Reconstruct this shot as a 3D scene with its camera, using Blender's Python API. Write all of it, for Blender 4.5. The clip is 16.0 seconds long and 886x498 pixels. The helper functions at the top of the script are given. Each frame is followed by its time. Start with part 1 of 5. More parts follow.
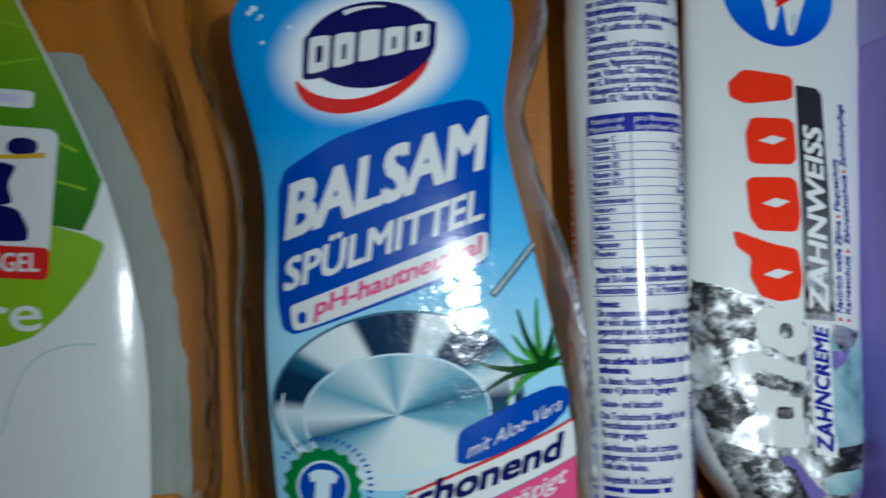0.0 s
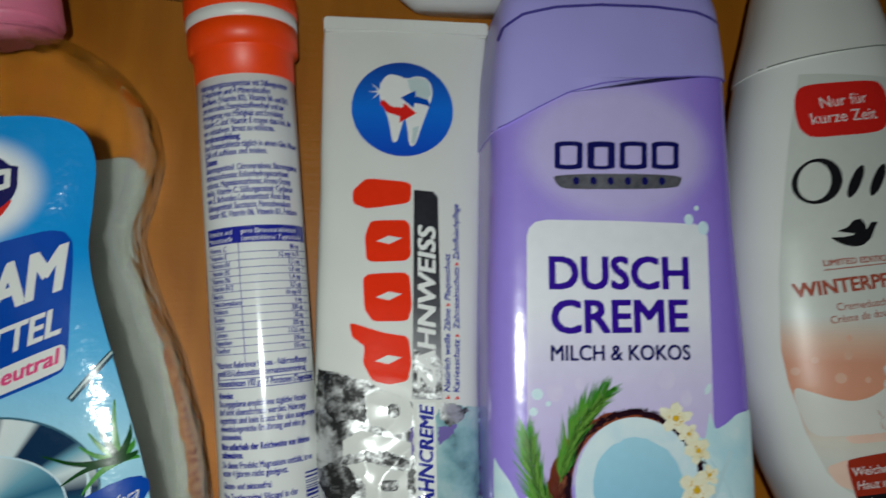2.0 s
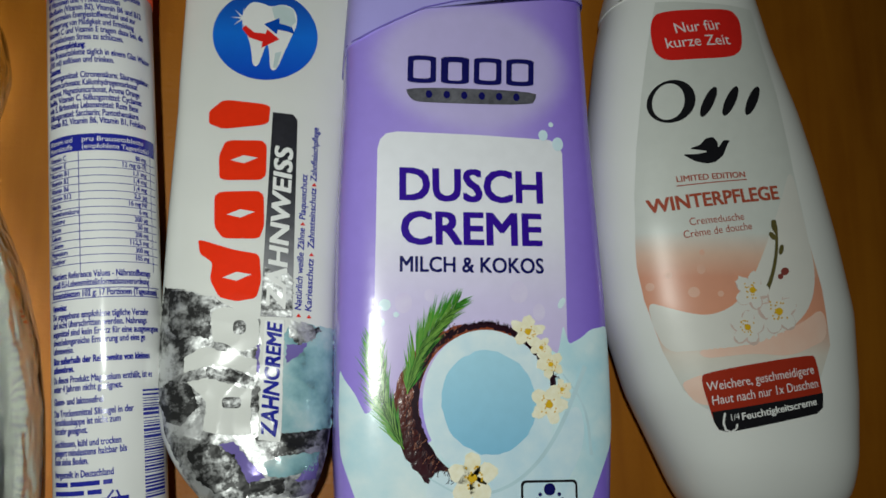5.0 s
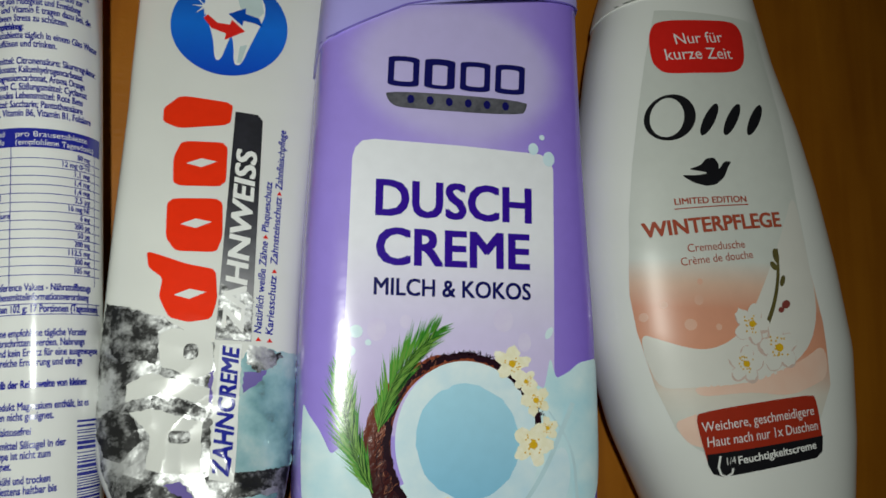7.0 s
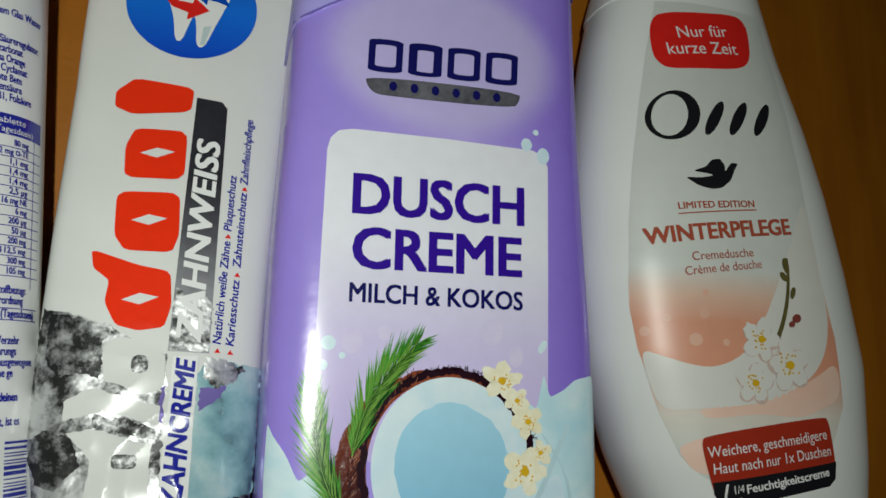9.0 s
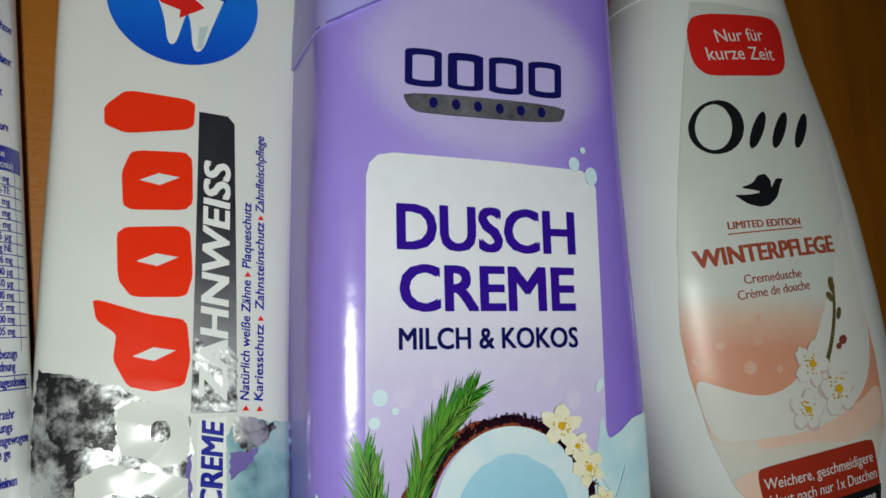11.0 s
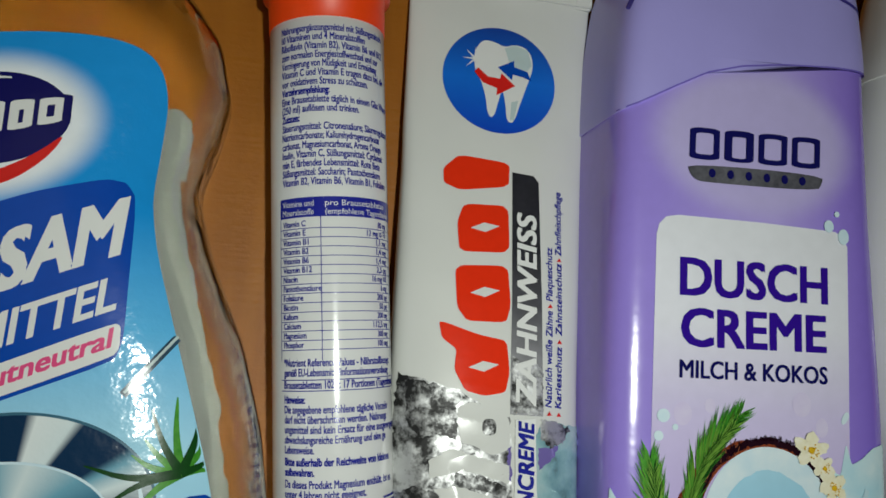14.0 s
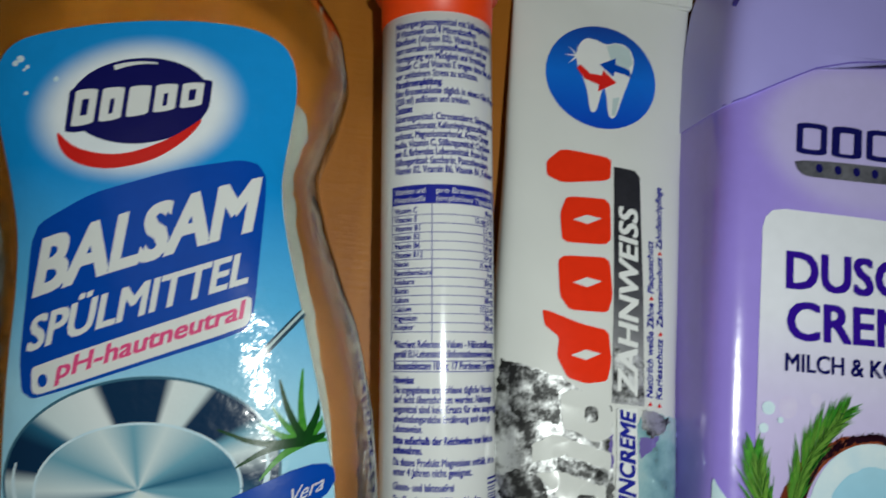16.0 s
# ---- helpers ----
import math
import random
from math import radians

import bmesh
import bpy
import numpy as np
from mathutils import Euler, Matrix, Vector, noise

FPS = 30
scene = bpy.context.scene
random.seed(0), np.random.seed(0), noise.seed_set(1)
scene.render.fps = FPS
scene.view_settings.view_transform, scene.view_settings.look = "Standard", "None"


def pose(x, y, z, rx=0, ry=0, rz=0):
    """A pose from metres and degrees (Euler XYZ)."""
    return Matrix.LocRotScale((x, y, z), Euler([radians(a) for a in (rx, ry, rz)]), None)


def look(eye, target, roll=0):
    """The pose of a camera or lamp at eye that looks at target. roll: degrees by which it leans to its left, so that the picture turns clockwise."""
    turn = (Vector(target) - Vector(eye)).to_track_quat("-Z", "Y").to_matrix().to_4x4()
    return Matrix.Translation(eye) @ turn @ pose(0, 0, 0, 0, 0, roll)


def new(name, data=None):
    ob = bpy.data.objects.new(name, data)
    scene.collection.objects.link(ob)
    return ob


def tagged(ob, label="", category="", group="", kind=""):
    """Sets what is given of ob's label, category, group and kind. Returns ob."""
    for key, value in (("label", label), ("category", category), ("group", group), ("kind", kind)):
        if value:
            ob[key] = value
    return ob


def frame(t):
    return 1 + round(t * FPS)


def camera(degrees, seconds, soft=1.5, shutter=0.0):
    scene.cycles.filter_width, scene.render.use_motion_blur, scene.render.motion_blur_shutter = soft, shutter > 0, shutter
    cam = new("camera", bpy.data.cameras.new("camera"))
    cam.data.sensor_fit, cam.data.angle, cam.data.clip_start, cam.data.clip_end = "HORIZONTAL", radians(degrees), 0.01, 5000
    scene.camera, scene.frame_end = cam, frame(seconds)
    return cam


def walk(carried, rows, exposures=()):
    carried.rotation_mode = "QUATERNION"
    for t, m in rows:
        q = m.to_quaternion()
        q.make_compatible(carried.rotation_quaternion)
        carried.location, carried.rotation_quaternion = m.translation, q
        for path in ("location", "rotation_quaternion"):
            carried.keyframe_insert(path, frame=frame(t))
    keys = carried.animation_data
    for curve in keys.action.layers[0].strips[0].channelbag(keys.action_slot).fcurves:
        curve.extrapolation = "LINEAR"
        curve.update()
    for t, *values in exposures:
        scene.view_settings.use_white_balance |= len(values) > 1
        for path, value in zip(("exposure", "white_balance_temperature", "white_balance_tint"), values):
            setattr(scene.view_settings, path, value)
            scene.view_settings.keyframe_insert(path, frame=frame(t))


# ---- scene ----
# ------------------------------------------------------------ camera
cam = camera(57.93, 16.0, soft=1.6, shutter=0.5)
PATH = [
    (0, pose(0.0003, -0.0122, 0.2038, 1.66, -5.90, 3.25)),
    (0.5, pose(0.0254, -0.0101, 0.2059, 1.97, -6.46, 2.60)),
    (1, pose(0.0434, -0.0095, 0.2116, 2.09, -6.11, 2.95)),
    (1.5, pose(0.0709, -0.0061, 0.2247, 3.76, -5.58, 1.00)),
    (2, pose(0.0904, -0.0004, 0.2393, 6.13, -6.22, 0.28)),
    (2.5, pose(0.1040, 0.0018, 0.2444, 6.36, -7.17, -0.83)),
    (3, pose(0.1167, -0.0084, 0.2415, 5.89, -8.47, -1.59)),
    (3.5, pose(0.1167, -0.0175, 0.2392, 5.80, -8.67, -1.92)),
    (4, pose(0.1187, -0.0301, 0.2400, 8.18, -9.62, -1.49)),
    (4.2, pose(0.1209, -0.0354, 0.2405, 9.67, -8.76, -1.27)),
    (6.3, pose(0.1182, -0.0328, 0.2200, 9.71, -11.22, 1.41)),
    (6.5, pose(0.1181, -0.0311, 0.2198, 9.58, -11.86, 1.23)),
    (7, pose(0.1171, -0.0277, 0.2154, 9.72, -12.54, 1.23)),
    (7.5, pose(0.1197, -0.0247, 0.2083, 9.67, -13.99, 0.60)),
    (8, pose(0.1156, -0.0245, 0.2029, 10.03, -14.64, 1.18)),
    (8.5, pose(0.1186, -0.0205, 0.2006, 9.03, -14.92, 1.09)),
    (8.7, pose(0.1186, -0.0281, 0.1992, 10.88, -14.77, 1.76)),
    (11, pose(0.0939, -0.0094, 0.1743, 8.49, -21.73, -0.83)),
    (11.5, pose(0.0966, -0.0067, 0.1839, 7.25, -16.46, 0.59)),
    (12, pose(0.0927, -0.0052, 0.1882, 7.04, -14.21, 1.46)),
    (12.5, pose(0.0774, -0.0074, 0.1910, 6.80, -12.88, 2.96)),
    (13, pose(0.0586, -0.0141, 0.1963, 7.19, -11.36, 5.64)),
    (13.5, pose(0.0469, -0.0145, 0.2061, 6.63, -8.92, 6.41)),
    (14, pose(0.0513, -0.0052, 0.2008, 6.91, -12.10, 3.43)),
    (14.5, pose(0.0479, -0.0063, 0.2009, 6.69, -11.14, 4.28)),
    (15, pose(0.0472, -0.0069, 0.1960, 7.57, -12.19, 4.78)),
    (15.5, pose(0.0435, -0.0072, 0.2003, 7.87, -10.87, 4.94)),
    (16, pose(0.0392, -0.0131, 0.2025, 7.76, -8.47, 5.13)),
]
EXPOSURES = [(0.0, -0.2, 5600, 10), (1.2, -0.2, 5800, 10), (2.0, -0.32, 6450, 10), (4.0, -0.22, 6550, 10), (7.0, -0.12, 6750, 10), (11.0, -0.1, 6600, 10), (11.7, -0.25, 6820, 10),
             (12.5, -0.45, 6900, 10), (13.0, -0.5, 6900, 10), (14.0, -0.3, 6700, 10), (15.5, -0.38, 6550, 10), (16.0, -0.25, 6450, 10)]
walk(cam, PATH, EXPOSURES)

# ------------------------------------------------------------ light
world = bpy.data.worlds.new("room_air")
scene.world = world
world.use_nodes = True
world.node_tree.nodes["Background"].inputs["Color"].default_value = (0.9, 0.95, 1.0, 1)
world.node_tree.nodes["Background"].inputs["Strength"].default_value = 0.014


def area_lamp(name, m, size, watts, colour, spread=180):
    data = bpy.data.lights.new(name, "AREA")
    data.shape, data.size, data.energy, data.color = "DISK", size, watts, colour
    data.spread = radians(spread)
    ob = new(name, data)
    ob.matrix_world = m
    return ob


# fixed stand-in for the phone light that travels beside the lens
area_lamp("phone_light_stand_in", look((0.087, -0.014, 0.36), (0.095, -0.014, 0.0)), 0.014, 0.258, (0.93, 1.0, 0.95), 92)
# dim overhead fill, added for ambient light only; no real fitting hangs here
area_lamp("ambient_fill", look((-0.3, 0.2, 1.62), (-0.1, 0.1, 0.0)), 0.5, 0.15, (1.0, 0.95, 0.86))

# ------------------------------------------------------------ materials
MM = 0.001


def lin(r, g, b):
    return tuple((c / 255 / 12.92 if c < 11 else ((c / 255 + 0.055) / 1.055) ** 2.4) for c in (r, g, b)) + (1.0,)


def plain(name, colour, rough=0.2, metal=0.0, vary=0.06, scale=400.0, bump=0.10, bump_scale=200.0, coat=0.0, shift=None):
    """A principled surface with mottling at two scales, and fine relief if wanted."""
    mat = bpy.data.materials.new(name)
    mat.use_nodes = True
    nt = mat.node_tree
    p = nt.nodes["Principled BSDF"]
    p.inputs["Roughness"].default_value, p.inputs["Metallic"].default_value = rough, metal
    p.inputs["Coat Weight"].default_value = coat
    p.inputs["Coat Roughness"].default_value = 0.12
    co = nt.nodes.new("ShaderNodeTexCoord")
    n1, n2, add = nt.nodes.new("ShaderNodeTexNoise"), nt.nodes.new("ShaderNodeTexNoise"), nt.nodes.new("ShaderNodeMath")
    for n, s in ((n1, scale), (n2, scale / 9)):
        n.inputs["Scale"].default_value, n.inputs["Detail"].default_value = s, 4
        nt.links.new(co.outputs["Object"], n.inputs["Vector"])
    add.operation = "ADD"
    nt.links.new(n1.outputs["Fac"], add.inputs[0])
    nt.links.new(n2.outputs["Fac"], add.inputs[1])
    ramp = nt.nodes.new("ShaderNodeMapRange")
    ramp.inputs["From Min"].default_value, ramp.inputs["From Max"].default_value = 0.6, 1.4
    nt.links.new(add.outputs[0], ramp.inputs["Value"])
    mix = nt.nodes.new("ShaderNodeMix")
    mix.data_type = "RGBA"
    second = shift or tuple(c * (1 - 2 * vary) for c in colour[:3]) + (1,)
    mix.inputs["A"].default_value, mix.inputs["B"].default_value = colour, second
    nt.links.new(ramp.outputs[0], mix.inputs["Factor"])
    nt.links.new(mix.outputs["Result"], p.inputs["Base Color"])
    if bump:
        nb, bp = nt.nodes.new("ShaderNodeTexNoise"), nt.nodes.new("ShaderNodeBump")
        nb.inputs["Scale"].default_value, nb.inputs["Detail"].default_value = bump_scale, 3
        nt.links.new(co.outputs["Object"], nb.inputs["Vector"])
        bp.inputs["Strength"].default_value, bp.inputs["Distance"].default_value = bump, 0.0006
        nt.links.new(nb.outputs["Fac"], bp.inputs["Height"])
        nt.links.new(bp.outputs["Normal"], p.inputs["Normal"])
    return mat


def graded(name, axis, stops, rough=0.3, bump=0.0, bump_scale=900.0, halo=None, vary=0.04, coat=0.0):
    """Print or painted shading that runs through colours along one axis of the thing (stops: mm and colour); halo: x,
    y, half width, half height, tilt, colour.
    """
    mat = plain(name, (1, 1, 1, 1), rough, 0.0, vary, 300, bump, bump_scale, coat)
    nt = mat.node_tree
    p = nt.nodes["Principled BSDF"]
    co = nt.nodes.new("ShaderNodeTexCoord")
    sep = nt.nodes.new("ShaderNodeSeparateXYZ")
    nt.links.new(co.outputs["Object"], sep.inputs[0])
    mr = nt.nodes.new("ShaderNodeMapRange")
    mr.inputs["From Min"].default_value, mr.inputs["From Max"].default_value = stops[0][0] * MM, stops[-1][0] * MM
    nt.links.new(sep.outputs["XYZ".index(axis)], mr.inputs["Value"])
    ramp = nt.nodes.new("ShaderNodeValToRGB")
    span = stops[-1][0] - stops[0][0]
    marks = ramp.color_ramp.elements
    marks[0].color, marks[1].color = stops[0][1], stops[-1][1]
    for at, colour in stops[1:-1]:
        marks.new((at - stops[0][0]) / span).color = colour
    nt.links.new(mr.outputs[0], ramp.inputs[0])
    last = ramp.outputs["Color"]
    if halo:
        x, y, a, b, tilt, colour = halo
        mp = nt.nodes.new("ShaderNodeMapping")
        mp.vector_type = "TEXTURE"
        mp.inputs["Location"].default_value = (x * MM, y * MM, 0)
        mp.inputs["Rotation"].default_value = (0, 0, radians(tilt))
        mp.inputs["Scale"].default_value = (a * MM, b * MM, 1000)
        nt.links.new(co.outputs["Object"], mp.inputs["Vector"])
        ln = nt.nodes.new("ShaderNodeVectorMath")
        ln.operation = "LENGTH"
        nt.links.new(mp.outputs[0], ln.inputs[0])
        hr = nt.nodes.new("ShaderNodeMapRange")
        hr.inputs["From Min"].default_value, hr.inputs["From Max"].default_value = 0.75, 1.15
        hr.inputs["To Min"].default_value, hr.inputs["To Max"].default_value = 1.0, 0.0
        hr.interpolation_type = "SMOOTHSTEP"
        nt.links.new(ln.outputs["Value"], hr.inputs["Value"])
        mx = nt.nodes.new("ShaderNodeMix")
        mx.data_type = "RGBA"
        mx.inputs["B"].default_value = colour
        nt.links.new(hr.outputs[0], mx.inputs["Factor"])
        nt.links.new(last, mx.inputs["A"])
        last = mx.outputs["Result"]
    mul = nt.nodes.new("ShaderNodeMix")
    mul.data_type, mul.blend_type = "RGBA", "MULTIPLY"
    mul.inputs["Factor"].default_value = 1.0
    old = p.inputs["Base Color"].links[0].from_socket
    nt.links.new(last, mul.inputs["A"])
    nt.links.new(old, mul.inputs["B"])
    nt.links.new(mul.outputs["Result"], p.inputs["Base Color"])
    return mat


def swept(name, x, y, stretch, tilt, stops, rough=0.15):
    """Print that runs through colours round a centre, like brushed steel (stops: degrees and colour)."""
    mat = plain(name, (1, 1, 1, 1), rough, 0.0, 0.04, 300, 0.34, 230)
    nt = mat.node_tree
    p = nt.nodes["Principled BSDF"]
    co, mp, gr, ramp = (nt.nodes.new(k) for k in ("ShaderNodeTexCoord", "ShaderNodeMapping", "ShaderNodeTexGradient", "ShaderNodeValToRGB"))
    mp.vector_type = "TEXTURE"
    mp.inputs["Location"].default_value = (x * MM, y * MM, 0)
    mp.inputs["Rotation"].default_value = (0, 0, radians(tilt))
    mp.inputs["Scale"].default_value = (stretch, 1, 1)
    gr.gradient_type = "RADIAL"
    nt.links.new(co.outputs["Object"], mp.inputs["Vector"])
    nt.links.new(mp.outputs[0], gr.inputs["Vector"])
    nt.links.new(gr.outputs["Fac"], ramp.inputs[0])
    marks = ramp.color_ramp.elements
    marks[0].color, marks[1].color = stops[0][1], stops[-1][1]
    for at, colour in stops[1:-1]:
        marks.new(at / 360).color = colour
    nt.links.new(ramp.outputs["Color"], p.inputs["Base Color"])
    return mat


def clear_plastic(name, tint, ior=1.42, rough=0.03):
    mat = bpy.data.materials.new(name)
    mat.use_nodes = True
    nt = mat.node_tree
    p = nt.nodes["Principled BSDF"]
    p.inputs["Base Color"].default_value = tint
    p.inputs["Transmission Weight"].default_value = 1.0
    p.inputs["IOR"].default_value, p.inputs["Roughness"].default_value = ior, rough
    co, nb, bp = nt.nodes.new("ShaderNodeTexCoord"), nt.nodes.new("ShaderNodeTexNoise"), nt.nodes.new("ShaderNodeBump")
    nb.inputs["Scale"].default_value = 70
    nt.links.new(co.outputs["Object"], nb.inputs["Vector"])
    bp.inputs["Strength"].default_value, bp.inputs["Distance"].default_value = 0.5, 0.002
    nt.links.new(nb.outputs["Fac"], bp.inputs["Height"])
    nt.links.new(bp.outputs["Normal"], p.inputs["Normal"])
    return mat


def wood_material():
    mat = bpy.data.materials.new("orange_brown_wood")
    mat.use_nodes = True
    nt = mat.node_tree
    p = nt.nodes["Principled BSDF"]
    p.inputs["Roughness"].default_value = 0.46
    p.inputs["Specular IOR Level"].default_value = 0.2
    co, mp = nt.nodes.new("ShaderNodeTexCoord"), nt.nodes.new("ShaderNodeMapping")
    mp.inputs["Scale"].default_value = (60, 6, 60)
    nt.links.new(co.outputs["Object"], mp.inputs["Vector"])
    grain, cloud, fleck = (nt.nodes.new("ShaderNodeTexNoise") for _ in range(3))
    grain.inputs["Scale"].default_value, grain.inputs["Detail"].default_value = 2.4, 8
    grain.inputs["Distortion"].default_value = 0.6
    nt.links.new(mp.outputs[0], grain.inputs["Vector"])
    cloud.inputs["Scale"].default_value, cloud.inputs["Detail"].default_value = 28, 3
    nt.links.new(co.outputs["Object"], cloud.inputs["Vector"])
    fleck.inputs["Scale"].default_value, fleck.inputs["Detail"].default_value = 700, 2
    nt.links.new(co.outputs["Object"], fleck.inputs["Vector"])
    ramp = nt.nodes.new("ShaderNodeValToRGB")
    ramp.color_ramp.elements[0].position, ramp.color_ramp.elements[0].color = 0.3, (0.228, 0.070, 0.0040, 1)
    ramp.color_ramp.elements[1].position, ramp.color_ramp.elements[1].color = 0.72, (0.350, 0.124, 0.008, 1)
    mixv = nt.nodes.new("ShaderNodeMath")
    mixv.operation = "MULTIPLY_ADD"
    mixv.inputs[1].default_value = 0.55
    nt.links.new(grain.outputs["Fac"], mixv.inputs[0])
    half = nt.nodes.new("ShaderNodeMath")
    half.operation = "MULTIPLY"
    half.inputs[1].default_value = 0.45
    nt.links.new(cloud.outputs["Fac"], half.inputs[0])
    nt.links.new(half.outputs[0], mixv.inputs[2])
    nt.links.new(mixv.outputs[0], ramp.inputs[0])
    nt.links.new(ramp.outputs["Color"], p.inputs["Base Color"])
    scr, smap = nt.nodes.new("ShaderNodeTexNoise"), nt.nodes.new("ShaderNodeMapping")
    smap.inputs["Rotation"].default_value, smap.inputs["Scale"].default_value = (0, 0, 0.7), (40, 700, 40)
    nt.links.new(co.outputs["Object"], smap.inputs["Vector"])
    nt.links.new(smap.outputs[0], scr.inputs["Vector"])
    scr.inputs["Scale"].default_value, scr.inputs["Detail"].default_value = 1.0, 2
    both = nt.nodes.new("ShaderNodeMath")
    both.operation = "ADD"
    nt.links.new(scr.outputs["Fac"], both.inputs[0])
    nt.links.new(fleck.outputs["Fac"], both.inputs[1])
    bp = nt.nodes.new("ShaderNodeBump")
    bp.inputs["Strength"].default_value, bp.inputs["Distance"].default_value = 0.10, 0.0008
    nt.links.new(both.outputs[0], bp.inputs["Height"])
    nt.links.new(bp.outputs["Normal"], p.inputs["Normal"])
    return mat


def foil_material(name, scale, low, high):
    """Creased silver foil, its bright reflections painted as noise over dark: low and high bound the step from dark to
    bright.
    """
    mat = bpy.data.materials.new(name)
    mat.use_nodes = True
    nt = mat.node_tree
    p = nt.nodes["Principled BSDF"]
    p.inputs["Metallic"].default_value = 0.85
    co = nt.nodes.new("ShaderNodeTexCoord")
    n1, n2 = nt.nodes.new("ShaderNodeTexNoise"), nt.nodes.new("ShaderNodeTexNoise")
    n1.inputs["Scale"].default_value, n1.inputs["Detail"].default_value, n1.inputs["Roughness"].default_value = scale, 9, 0.7
    n2.inputs["Scale"].default_value, n2.inputs["Detail"].default_value = 75, 4
    for n in (n1, n2):
        nt.links.new(co.outputs["Object"], n.inputs["Vector"])
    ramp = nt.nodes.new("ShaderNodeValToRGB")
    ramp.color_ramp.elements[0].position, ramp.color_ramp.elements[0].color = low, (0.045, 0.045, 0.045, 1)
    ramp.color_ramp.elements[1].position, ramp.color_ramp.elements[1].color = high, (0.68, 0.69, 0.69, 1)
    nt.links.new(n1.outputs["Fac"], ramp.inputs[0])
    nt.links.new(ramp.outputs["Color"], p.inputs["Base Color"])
    rr = nt.nodes.new("ShaderNodeMapRange")
    rr.inputs["To Min"].default_value, rr.inputs["To Max"].default_value = 0.38, 0.62
    nt.links.new(n2.outputs["Fac"], rr.inputs["Value"])
    nt.links.new(rr.outputs[0], p.inputs["Roughness"])
    bp = nt.nodes.new("ShaderNodeBump")
    bp.inputs["Strength"].default_value, bp.inputs["Distance"].default_value = 0.55, 0.003
    nt.links.new(n2.outputs["Fac"], bp.inputs["Height"])
    nt.links.new(bp.outputs["Normal"], p.inputs["Normal"])
    return mat


WOOD = wood_material()
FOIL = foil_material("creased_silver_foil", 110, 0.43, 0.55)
CHARCOAL = foil_material("speckled_charcoal_foil", 150, 0.49, 0.66)
WALL_PAINT = plain("white_wall_paint", (0.62, 0.6, 0.56, 1), 0.8, 0, 0.05, 20)
FLOOR_WOOD = plain("brown_floor", (0.22, 0.14, 0.08, 1), 0.5, 0, 0.15, 8)
WHITE = plain("white_print", (0.78, 0.79, 0.77, 1), 0.17, 0, 0.02)
NAVY = plain("navy_print", lin(22, 22, 92), 0.17, 0, 0.06)
ROYAL = plain("royal_blue_print", lin(10, 74, 176), 0.17, 0, 0.06)
DEEP_PURPLE = plain("deep_purple_print", lin(52, 20, 150), 0.17, 0, 0.05)
BLUE_INK = plain("blue_ink", lin(38, 44, 150), 0.17, 0, 0.06)
RED = plain("red_print", lin(222, 40, 34), 0.17, 0, 0.05)
ORANGE_RED = plain("orange_red_print", lin(238, 52, 22), 0.17, 0, 0.05)
ORANGE = plain("orange_plastic", lin(255, 72, 2), 0.42, 0, 0.05)
PINK = plain("pink_print", lin(232, 84, 138), 0.17, 0, 0.06)
PINK_CAP = plain("pink_plastic", lin(226, 120, 150), 0.4, 0, 0.05)
BLACK = plain("black_print", lin(30, 30, 34), 0.17, 0, 0.1)
DARK_GREY = plain("dark_grey_print", lin(66, 66, 74), 0.17, 0.2, 0.15, 700, shift=lin(120, 120, 128))
GREEN = plain("leaf_green_print", lin(36, 118, 34), 0.17, 0, 0.2, 900, shift=lin(92, 168, 60))
DARK_GREEN = plain("dark_leaf_print", lin(20, 74, 26), 0.17, 0, 0.2, 900)
LIME = plain("lime_green_print", lin(128, 176, 18), 0.2, 0, 0.1, 60, shift=lin(150, 192, 30))
LEAF_GREEN = graded("leaf_green_fade", "Y", [(-8, lin(46, 112, 8)), (8, lin(72, 142, 12)), (24, lin(112, 160, 14)), (40, lin(150, 172, 24))], 0.2, 0.2, 60)
SEAL_GREEN = plain("seal_green_print", lin(26, 128, 62), 0.17, 0, 0.1)
GREY_PAPER = plain("grey_back_label", (0.25, 0.27, 0.25, 1), 0.6, 0, 0.08, 120, 0.2, 300)
HUSK = graded("coconut_husk_print", "Y", [(-62, lin(48, 18, 34)), (-48, lin(66, 24, 26)), (-36, lin(120, 52, 34)), (-24, lin(150, 72, 44))], 0.2, 0.3, 500, vary=0.25)
HUSK_DARK = plain("coconut_rim_print", lin(44, 18, 32), 0.17, 0, 0.3, 1500)
FLESH = plain("coconut_flesh_print", lin(226, 240, 244), 0.17, 0, 0.05, 200, shift=lin(190, 222, 238))
WATER = graded("coconut_water_print", "Y", [(-52, lin(134, 196, 228)), (-26, lin(172, 220, 240))], 0.17)
MILK = plain("milk_print", lin(234, 244, 244), 0.17, 0, 0.1, 120, shift=lin(164, 214, 230))
PETAL = plain("petal_print", lin(250, 248, 232), 0.17, 0, 0.06, 600, shift=lin(232, 224, 184))
YELLOW = plain("yellow_print", lin(226, 180, 40), 0.17, 0, 0.1)
LILAC = plain("lilac_print", lin(206, 192, 232), 0.17, 0, 0.1, 200, shift=lin(226, 220, 242))
TWIG = plain("twig_print", lin(104, 96, 56), 0.17, 0, 0.2)
RUST = plain("rust_red_print", lin(168, 52, 34), 0.17, 0, 0.05)
RUST_TEXT = plain("copper_print", lin(172, 82, 62), 0.17, 0, 0.05)
SALMON = plain("salmon_print", lin(236, 190, 168), 0.4, 0, 0.1, 120, shift=lin(240, 214, 198))
CREAM = plain("cream_print", (0.75, 0.74, 0.69, 1), 0.4, 0, 0.04, 120)
